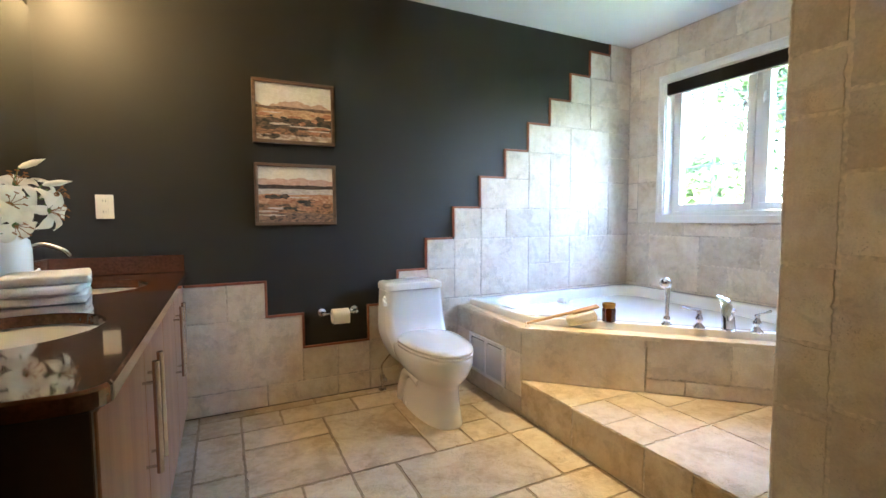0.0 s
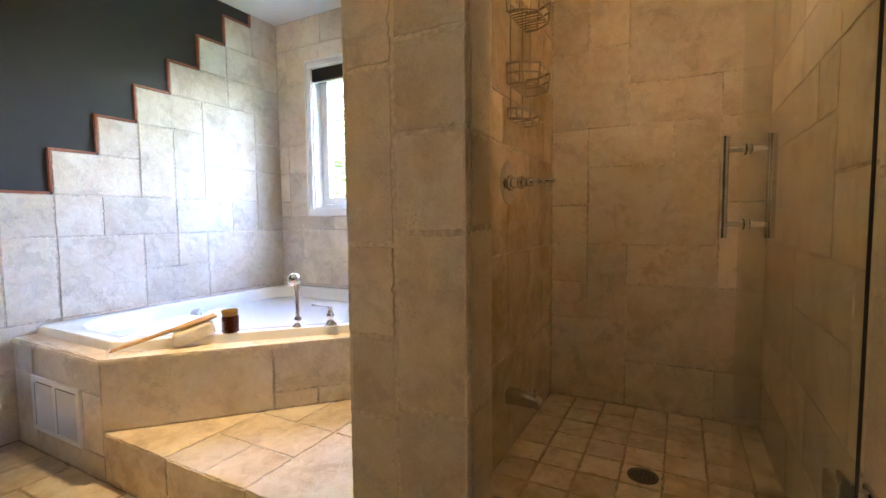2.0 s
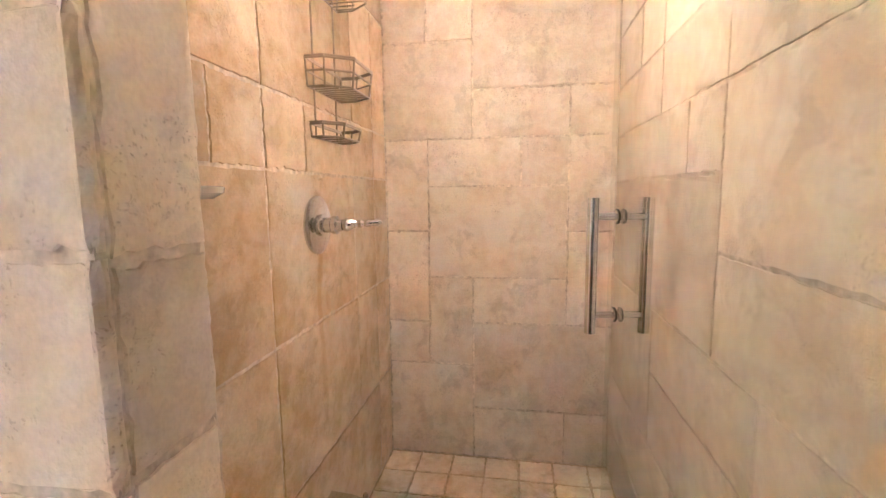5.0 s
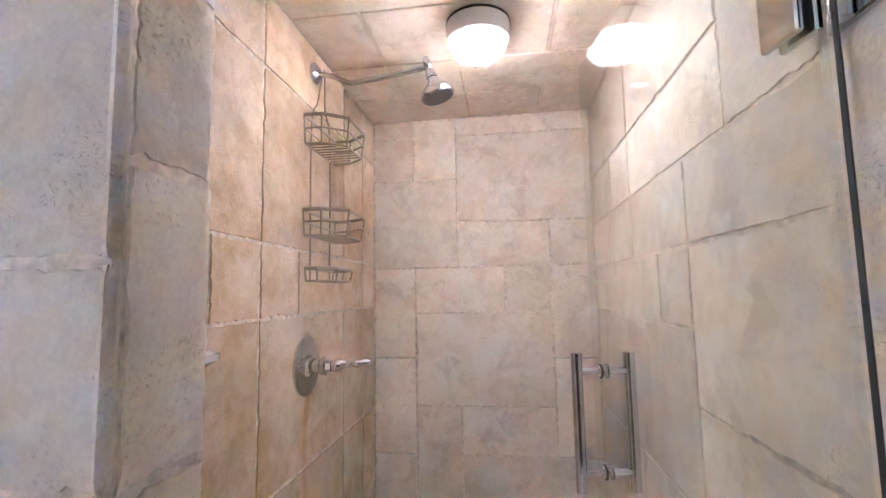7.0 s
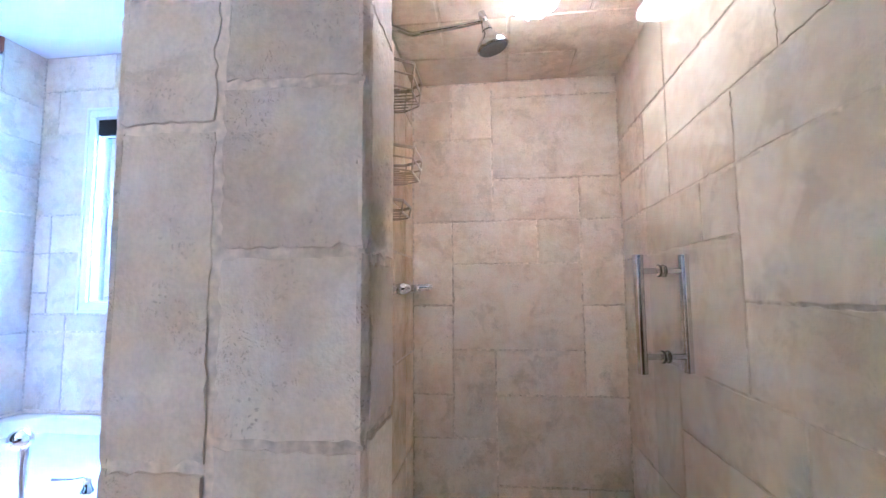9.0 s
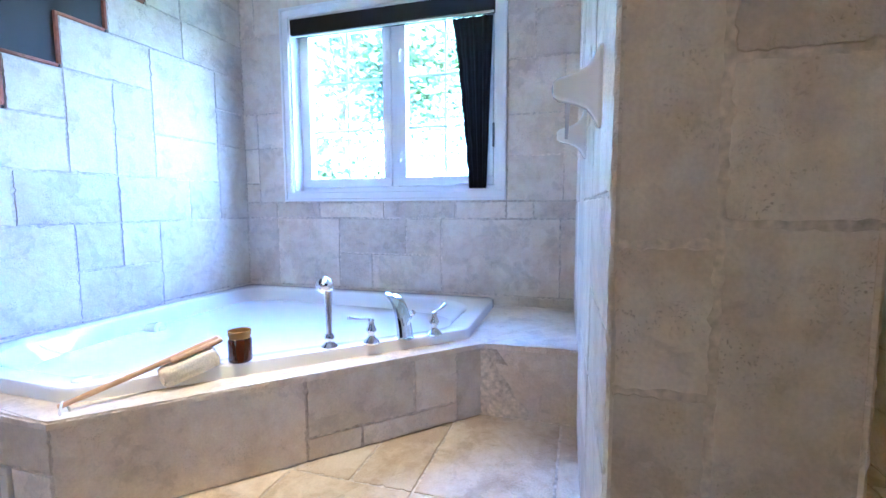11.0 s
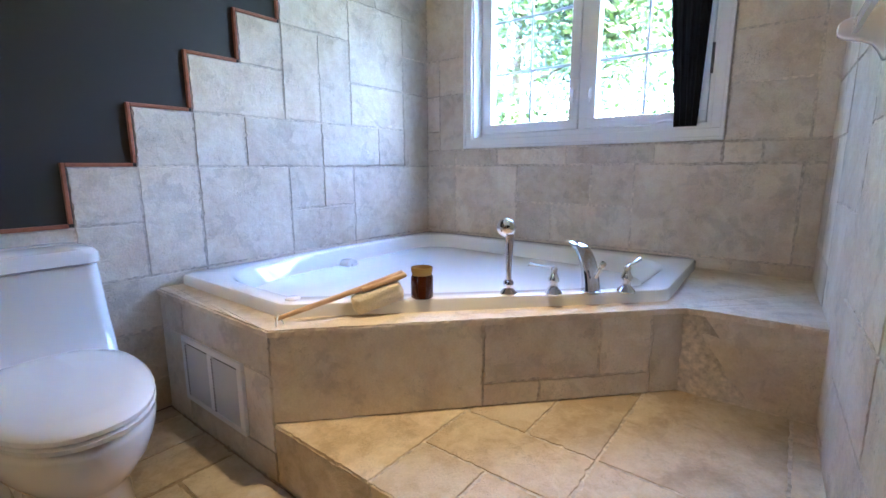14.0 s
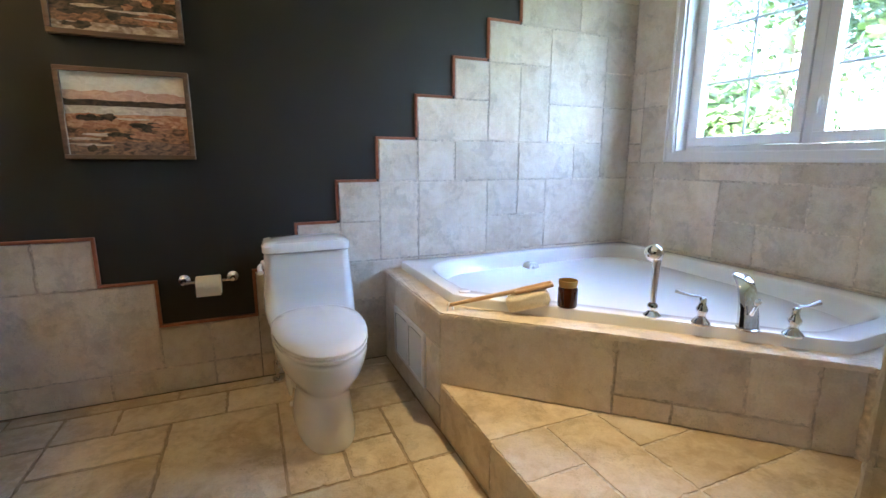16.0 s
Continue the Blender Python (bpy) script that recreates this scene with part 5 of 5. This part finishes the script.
KX, KZ0, KZ1 = 0.610, 1.056, 1.268
for s in (-1, 1):
    bm = tube([(KX, s * 0.058, KZ0 - 0.040), (KX, s * 0.058, KZ1 + 0.040)], 0.0125, 16)
    ob = part("handle_bar", placed(bm), CHROME, door, "chrome tubular pull", True)
    for z in (KZ0, KZ1):
        part("stud", placed(lathe((KX, s * 0.005, z), (0, s, 0), [(0, 0.014), (0.006, 0.014), (0.008, 0.008), (0.055, 0.008)], 16)), CHROME, ob, "", True)
        part("washer", placed(lathe((KX, s * 0.0052, z), (0, s, 0), [(0, 0.016), (0.003, 0.016), (0.004, 0.012)], 16)), BLACK_RUBBER, ob, "", True)
for z in (1.735, 0.585):
    bm = bmesh.new()
    box(bm, (0.012, 0.0055, z - 0.045), (0.062, 0.014, z + 0.045), 0.002, 1, D)
    box(bm, (0.012, -0.014, z - 0.045), (0.062, -0.0055, z + 0.045), 0.002, 1, D)
    hinge = part("hinge", bm, CHROME, door, "polished chrome glass hinge")
    part("wall_plate", made_box((1.59, JAMB_S - 0.002, z - 0.045), (1.655, JAMB_S + 0.008, z + 0.045), 0.002, 1), CHROME, hinge)
    part("barrel", lathe((1.622, JAMB_S + 0.017, z - 0.045), (0, 0, 1), [(0, 0.009), (0.09, 0.009)], 16), CHROME, hinge, "", True)

# towel bar on the tub side of the wing wall
rail = thing("towel_bar", "white ceramic towel bar with flared posts", "towel bar")
POST_Z = 1.303
for x in (2.39, 1.785):
    yb = TUB_SIDE + SKEW * (x - FRONT)
    plate = rounded([(-1, -1), (1, -1), (1, 1), (-1, 1)], [0.35] * 4, 5)
    part("post", loft([[Vector((x + p.x * w, yb + d * 0.93, POST_Z + p.y * h * 0.86)) for p in plate] for d, w, h in ((0.0, 0.030, 0.088), (0.006, 0.030, 0.088), (0.010, 0.027, 0.082), (0.018, 0.021, 0.064), (0.030, 0.017, 0.046), (0.050, 0.016, 0.035), (0.070, 0.017, 0.029), (0.088, 0.017, 0.024), (0.098, 0.012, 0.016), (0.101, 0.003, 0.005))]), CERAMIC, rail, "", True)
ya, yb = (TUB_SIDE + SKEW * (x - FRONT) + 0.062 for x in (1.785, 2.39))
bm = loft([[Vector((x, y + dy, POST_Z + dz)) for dy, dz in ((-0.005, -0.014), (0.005, -0.014), (0.005, 0.014), (-0.005, 0.014))] for x, y in ((1.785, ya), (2.39, yb))])
part("bar", bm, plain("frosted_bar", (0.72, 0.74, 0.78), 0.15, coat=0.5), rail, "flat pale translucent bar")

# ---- outdoors ----
ground = tagged(part("ground", made_box((WX + 0.3, -600, -3.3), (900, 600, -3.0)), plain("lawn", (0.10, 0.15, 0.05), 0.9, grain=0.4, scale=3)), "mown green lawn below the window", "ground", kind="structure")
LEAF = plain("leaf_green", (0.095, 0.155, 0.038), 0.5, grain=0.35, scale=9)
BARK = plain("bark", (0.20, 0.16, 0.12), 0.9, grain=0.4, scale=14, bump=0.8)
def tree(x, y, top, spread, seed, leaves):
    rng = random.Random(seed)
    t = thing("tree", "leafy green broadleaf tree outside the window", "tree", "garden trees")
    t.location = (x, y, -3.0)
    bm = tube(bow([(0, 0, -0.05), (0.1, 0.05, top * 0.3), (-0.05, 0.1, top * 0.6), (0.1, 0, top * 0.9)]), 0.17, 10, None, lambda s: 1.15 - 0.95 * s)
    tips = []
    for k in range(20):
        z = top * rng.uniform(0.12, 0.85)
        a, L = rng.uniform(0, 6.28), spread * rng.uniform(0.5, 1.0)
        e = Vector((math.cos(a) * L, math.sin(a) * L, z + rng.uniform(0.2, 1.0)))
        tube(bow([(0, 0, z - 0.3), e * 0.45 + Vector((0, 0, z * 0.5)), e], 4), 0.028, 6, bm, lambda s: 1 - 0.8 * s)
        tips += [e, e * 0.7 + Vector((0, 0, z * 0.3))]
    part("trunk", bm, BARK, t, "", True)
    verts, faces = [], []
    for _ in range(leaves):
        c = rng.choice(tips)
        d = Vector((rng.gauss(0, 1), rng.gauss(0, 1), rng.gauss(0, 0.8))) * spread * 0.24
        q = c + d
        u = Vector((rng.gauss(0, 1), rng.gauss(0, 1), rng.gauss(0, 0.6))).normalized()
        v = u.orthogonal().normalized()
        s = rng.uniform(0.045, 0.10)
        k = len(verts)
        verts += [q - u * s, q + v * s * 0.6, q + u * s, q - v * s * 0.6]
        faces.append((k, k + 1, k + 2, k + 3))
    me = bpy.data.meshes.new("crown")
    me.from_pydata([tuple(p) for p in verts], [], faces)
    me.materials.append(LEAF)
    crown = new("crown", me)
    crown.parent = t
    crown["kind"] = "stuff"


tree(9.0, 5.4, 9.0, 2.6, 1, 46000)
tree(8.2, 9.0, 8.6, 2.5, 7, 40000)
tree(11.5, 10.2, 10.0, 2.8, 2, 22000)
tree(13.5, 3.4, 7.5, 2.4, 3, 7000)
tree(17.0, 7.6, 11.5, 3.4, 5, 24000)
# two trees out of view, added to cut skylight on the north wall
tree(12.5, -2.5, 8.5, 2.6, 11, 12000)
tree(8.0, -6.0, 9.5, 2.8, 12, 22000)

# ---- tile fields, last ----
# stepped field on the north wall: columns from x 1.165, rows from the ceiling down
UX = [1.167, 1.382, 1.602, 1.826, 2.048, 2.262, 2.473, 2.68, 2.886, 3.108, EAST]
VZ = [HIGH - 0.002, 2.522, 2.315, 2.093, 1.885, 1.668, 1.455, 1.227, 1.003, 0.790, 0.573, 0.356, 0.139, 0.0]
PLAN_N = (".........Q", "........PQ", ".......ORR", "......NNSS", ".....MMTTU", "....KLVTTW", "...JJLVXXY", "..HIGGFFZY", ".abddefggg", "hibddjjggg", "kllmmnnooo", "kppqqrrsss", "tuuvvwwxxx")
bm = bmesh.new()
for r, row in enumerate(PLAN_N):
    c0 = len(row) - len(row.lstrip("."))
    box(bm, (UX[c0] + 0.004, NORTH + 0.0042, VZ[r + 1]), (EAST + 0.011, NORTH + 0.013, VZ[r]))
LX = [VF - 0.3, 0.09, 0.30, 0.516, 0.735, 0.952, 1.167]
LZ = [0.768, 0.551, 0.334, 0.128, 0.0]
for lo, hi, top in ((LX[0], 0.30, 0.768), (0.30, 0.516, 0.551), (0.516, 0.952, 0.334), (0.952, 1.168, 0.566)):
    box(bm, (lo + 0.002, NORTH + 0.0042, 0), (hi, NORTH + 0.013, top - 0.003))
part("tile_bed", bm, GROUT, wall_north)
mN = basis((0, NORTH, 0), (1, 0, 0), (0, 0, 1))
lay_plan(wall_north, mN, UX, VZ, PLAN_N, TRAVERTINE, 1)
lay_plan(wall_north, mN, LX, [0.768, 0.551, 0.334, 0.128, 0.0], ("ab....", "ccc...", "cccdef", "gghhij"), TRAVERTINE, 2)
lay_plan(wall_north, mN, [0.952, 1.167], [0.566, 0.336], ("a",), TRAVERTINE, 3)

# reddish trim strips along the steps
def strip(x0, x1, z0, z1):
    part("trim", made_box((x0, NORTH - 0.004, z0), (x1, NORTH + 0.0125, z1), 0.002, 1), TRIM_WOOD, wall_north, "thin reddish wooden edge strip")
TW = 0.014
for r, row in enumerate(PLAN_N[:10]):
    c0 = len(row) - len(row.lstrip("."))
    nxt = len(PLAN_N[r - 1]) - len(PLAN_N[r - 1].lstrip(".")) if r else 10
    strip(UX[c0] - TW, UX[c0] - 0.001, VZ[r + 1] + (TW if r < 9 else 0), VZ[r] + (TW if r else -0.002))
    if r:
        strip(UX[c0] - 0.001, UX[nxt] - TW, VZ[r] + 0.0, VZ[r] + TW)
strip(VF - 0.02, 0.30 + TW, 0.768, 0.768 + TW)
strip(0.300, 0.300 + TW, 0.551 + TW, 0.768)
strip(0.300, 0.516 + TW, 0.551, 0.551 + TW)
strip(0.516, 0.516 + TW, 0.334 + TW, 0.551)
strip(0.516, 0.952, 0.334, 0.334 + TW)
strip(0.952 - TW, 0.952, 0.334 + TW, 0.566 + TW)
strip(0.952, 1.167 - TW, 0.566, 0.566 + TW)

# east wall round the window: columns run south from the corner
UE = [0.0, 0.235, 0.46, 0.685, 0.907, 1.13, 1.35, 1.575, 1.80, 2.02, NORTH - TUB_SIDE]
VE = [HIGH - 0.002, 2.41, 2.15, 1.90, 1.67, 1.45, 1.225, 1.005, 0.79, 0.573, 0.50]
mE = basis((EAST, NORTH, 0), (0, -1, 0), (0, 0, 1))
lay_plan(wall_east, mE, UE, VE, ("AABBCCDDEF",), TRAVERTINE, 5)
lay_plan(wall_east, mE, [0.0, 0.105, 0.309], [2.41, 2.15, 1.90, 1.67, 1.45, 1.225, 1.105], ("ab", "cc", "cc", "de", "fg", "hg"), TRAVERTINE, 6)
lay_plan(wall_east, mE, UE[1:10], [2.41, 2.292], ("aabbccde"[:8],), TRAVERTINE, 7)
lay_plan(wall_east, mE, [1.727, 1.875, 2.03, NORTH - TUB_SIDE], [2.41, 2.10, 1.86, 1.57, 1.35, 1.105], ("abb", "acc", "dde", "ffe", "gge"), TRAVERTINE, 8)
lay_plan(wall_east, mE, [0.0, 0.235, 0.55, 0.99, 1.435, 1.727, 1.875, NORTH - TUB_SIDE], [1.103, 1.007], ("abcdefg",), TRAVERTINE, 9)
lay_plan(wall_east, mE, UE, [1.005, 0.79, 0.573, 0.49], ("uvvwwxyyyz", "uvvABByyyz", "CCDDEEFFGG"), TRAVERTINE, 10)

# shower back wall
lay_plan(wall_shower_back, basis((BACK, SH_N, 0), (0, -1, 0), (0, 0, 1)), [0, 0.20, 0.405, 0.62, 0.825, SH_N - SH_S], [SH_TOP, 2.19, 1.98, 1.77, 1.562, 1.35, 1.146, 0.932, 0.718, 0.512, 0.30, SH_FLOOR], ("ABCCD", "EBFFF", "GGFFF", "GGHHI", "JKKLM", "JNNNM", "ONNNP", "OQRRP", "SQTTT", "UUTTT", "UUVVW"), TRAVERTINE, 11, 0.0016)
# shower north wall, seen from inside: columns run east
lay_plan(wall_shower_north, basis((0, SH_N, 0), (1, 0, 0), (0, 0, 1)), [JAMB_IN, 2.06, 2.26, 2.475, 2.86, 3.10, BACK], [SH_TOP, 2.06, 1.79, 1.582, 1.385, 1.15, 0.925, 0.72, 0.478, 0.26, SH_FLOOR], ("AABBCC", "aabbcd", "aabbcd", "hifggj", "kkllmn", "kkllmn", "oopprq", "oopprq", "sstttu", "sstttu"), TRAVERTINE_GOLD, 12)
# shower south wall
lay_plan(wall_shower_south, basis((BACK, SH_S, 0), (-1, 0, 0), (0, 0, 1)), [0, 0.35, 0.60, 0.83, 1.035, 1.235, BACK - JAMB_IN], [SH_TOP, 1.94, 1.735, 1.54, 1.357, 1.19, 0.96, 0.76, 0.52, 0.28, SH_FLOOR], ("aabbbd", "efgggd", "hhiijj", "kkklmm", "nnnnmm", "nnnnpp", "qqrrrs", "qqttts", "uuuvvv", "wwxxyy"), TRAVERTINE, 13)

# wall in front of the shower and its ends
mF = basis((FRONT, TUB_SIDE, 0), (0, -1, 0), (0, 0, 1))
n_end = [HIGH - 0.002, 2.28, 1.90, 1.48, 1.272, 1.05, 0.637, 0.22, 0.0]
lay_plan(wall_shower_north, mF, [0.142, TUB_SIDE - JAMB_N], n_end, "abcdefgh", TRAVERTINE, 14, 0.0036)
lay_plan(wall_shower_north, mF, [0.0, 0.142], [HIGH - 0.002, 2.42, 2.02, 1.60, 1.43, 1.02, 0.80, 0.60, 0.20, 0.0], "abcdefghi", TRAVERTINE, 15, 0.0036)
lay_plan(wall_shower_north, basis((FRONT, JAMB_N, 0), (1, 0, 0), (0, 0, 1)), [0.013, JAMB_IN - FRONT], [HIGH - 0.002, 2.22, 1.80, 1.58, 1.265, 1.06, 0.65, 0.24, 0.0], "abcdefgh", TRAVERTINE, 16, 0.0036)
lay_plan(wall_shower_north, basis((JAMB_IN, JAMB_N, 0), (0, 1, 0), (0, 0, 1)), [0.0, SH_N - JAMB_N], lines(SH_FLOOR, (SH_TOP - SH_FLOOR) / 6, 6)[::-1], "abcdef", TRAVERTINE, 17)
side_way = Vector((-1, -SKEW, 0)).normalized()
lay_random(wall_shower_north, basis((EAST, TUB_SIDE + SKEW * (EAST - FRONT), 0), side_way, (0, 0, 1)), lines(0.0, (EAST - FRONT) / 8 * 1.0008, 8), lines(0.007, 0.2175, 11) + [HIGH - 0.002], TRAVERTINE, 18, gap=0.0012)
lay_plan(wall_shower_south, basis((JAMB_IN, JAMB_S, 0), (-1, 0, 0), (0, 0, 1)), [0.0, JAMB_IN - FRONT], [HIGH - 0.002, 2.20, 1.86, 1.40, 1.15, 0.95, 0.50, 0.28, 0.0], "abcdefgh", TRAVERTINE, 19, 0.0036)
lay_random(wall_shower_south, basis((FRONT, JAMB_S, 0), (0, -1, 0), (0, 0, 1)), lines(0.0, (JAMB_S - SOUTH) / 7, 7), lines(0.0, (HIGH - 0.002) / 12, 12), TRAVERTINE, 20)
lay_plan(wall_shower_south, basis((JAMB_IN, SH_S, 0), (0, 1, 0), (0, 0, 1)), [0.0, JAMB_S - SH_S], lines(SH_FLOOR, (SH_TOP - SH_FLOOR) / 5, 5)[::-1], "abcde", TRAVERTINE, 21)

# chipped edges of the front tiles where they turn the corner
def chipped_edges(wall, y, inward, heights, seed):
    for k, (top, low) in enumerate(zip(heights, heights[1:])):
        n = max(6, round((top - low) / 0.012))
        rings = []
        for a in range(n + 1):
            z = low + 0.003 + (top - low - 0.006) * a / n
            bite = 0.0035 * noise.noise((z * 55, seed, k)) + 0.0022 * noise.noise((z * 150, seed, k + 9)) - 0.0012
            end = 0.003 if a in (0, n) else 0.0
            lip = 0.0025 * noise.noise((z * 90, seed + 4, k))
            rings.append([Vector((FRONT + dx, y + inward * dy, z)) for dx, dy in ((0.0 + end, 0.012), (-0.0012 + end, 0.006), (0.0016 - lip + end, 0.0012 - bite + end), (0.006, -0.0022 - bite + end), (0.0115 + lip, -0.0008 - bite + end), (0.0150 + lip, 0.0035), (0.0140, 0.012))])
        part("chipped_edge", loft(rings), TRAVERTINE, wall)


chipped_edges(wall_shower_north, JAMB_N, 1, n_end, 3)
chipped_edges(wall_shower_south, JAMB_S, -1, [HIGH - 0.002, 2.20, 1.86, 1.40, 1.15, 0.95, 0.50, 0.28, 0.0], 8)
chipped_edges(wall_shower_north, TUB_SIDE, -1, [HIGH - 0.002, 2.42, 2.02, 1.60, 1.43, 1.02, 0.80, 0.60, 0.20, 0.0], 5)

# tub deck: front, return, end and top
L = (Vector((*FR, 0)) - Vector((*FL, 0))).length
lay_plan(deck, basis((*FL, 0), fd, (0, 0, 1)), [0.0, 0.665, 0.86, 1.07, 1.26, L], [DECK, 0.29, STEP], ("abbcd", "aefff"[:4] + "d"), TRAVERTINE, 22)
lay_plan(deck, basis((FR[0], FR[1], 0), (0, -1, 0), (0, 0, 1)), [0.0, FR[1] - TUB_SIDE], [DECK, STEP], "a", TRAVERTINE, 23)
lay_plan(deck, basis((PX, NORTH, 0), (0, -1, 0), (0, 0, 1)), [0.0, 0.20, 0.64, NORTH - FL[1]], [DECK, 0.366, 0.108, 0.0], ("abb", "d.e", "dff"), TRAVERTINE, 24)
edge = [(PX - 0.006, NORTH), (PX - 0.006, FL[1] - 0.006), (FR[0] - 0.006, FR[1] - 0.008), (FR[0] - 0.006, TUB_SIDE), (EAST, TUB_SIDE), (EAST, 1.40), (2.64, 1.40), (1.74, 2.345), (1.74, NORTH)]
bm = prism(edge, DECK - 0.016, DECK + 0.006)
bmesh.ops.bevel(bm, geom=[e for e in bm.edges if abs(e.verts[0].co.z - e.verts[1].co.z) < 1e-5 and e.verts[0].co.z > DECK], offset=0.006, segments=2, affect="EDGES")
bmesh.ops.subdivide_edges(bm, edges=[e for e in bm.edges if e.calc_length() > 0.06], cuts=110)
for v in bm.verts:
    v.co += noise.noise_vector(v.co * 160) * (0.0032 if v.co.z > DECK - 0.02 else 0.002)
part("deck_slab", bm, TRAVERTINE, deck, "rough-edged travertine top slab")
# platform top and riser
UP = [PX - 0.002, 1.84, 2.057, 2.272, 2.487, 2.70]
VP = [TUB_SIDE, 0.975, 1.175, 1.39, 1.605, 1.82, 2.035, 2.25]
lay_plan(step, basis((0, 0, STEP), (1, 0, 0), (0, 1, 0)), UP, VP[::-1], ("aa...", "aa...", "cdeeh", "fdggh", "iijjj", "iijjj", "kkllm"), TRAVERTINE_FLOOR, 25)
lay_plan(step, basis((PX, FL[1], 0), (0, -1, 0), (0, 0, 1)), [0.0, 0.43, 0.86, 1.08, FL[1] - TUB_SIDE], [STEP - 0.002, 0.0], ("abcd",), TRAVERTINE_FLOOR, 26)

# shower floor: small squares
UF = lines(1.56, 0.1556, 11)
VF2 = [SH_S, -0.12, 0.036, 0.19, 0.345, 0.502, 0.66, SH_N]
rng = random.Random(27)
for a in range(len(UF) - 1):
    for b in range(len(VF2) - 1):
        x1 = min(UF[a + 1], BACK)
        lay_tile(shower_floor, Matrix.Translation((UF[a], VF2[b], SH_FLOOR)), x1 - UF[a], VF2[b + 1] - VF2[b], TRAVERTINE_FLOOR, rng)

# room floor: drawn plan in the seen part, packed pattern beyond
UFL = lines(-0.0755, 0.2155, 7) + [PX]
VFL = [NORTH, 2.953, 2.736, 2.519, 2.302, 2.085, 1.868, 1.651, 1.434]
lay_plan(floor, Matrix.Identity(4), UFL, VFL, ("AAABBCCD", "abccddee", "gHHJJlkk", "gKKJJlmn", "oKKJJlpn", "oqrsTTTu", "vqrsTTTu", "vwwsxxyy"), TRAVERTINE_FLOOR, 28, 0.0036)
lay_random(floor, Matrix.Identity(4), lines(WEST + 0.0, 0.2155, 10) + [PX], lines(SOUTH, 0.2123, 15), TRAVERTINE_FLOOR, 29, lambda u, v: u > FRONT + 0.02 and v < TUB_SIDE, 0.0036)
lay_random(floor, Matrix.Identity(4), [WEST, -0.29, -0.0755], lines(1.4345, 0.2, 8), TRAVERTINE_FLOOR, 30, gap=0.0036)
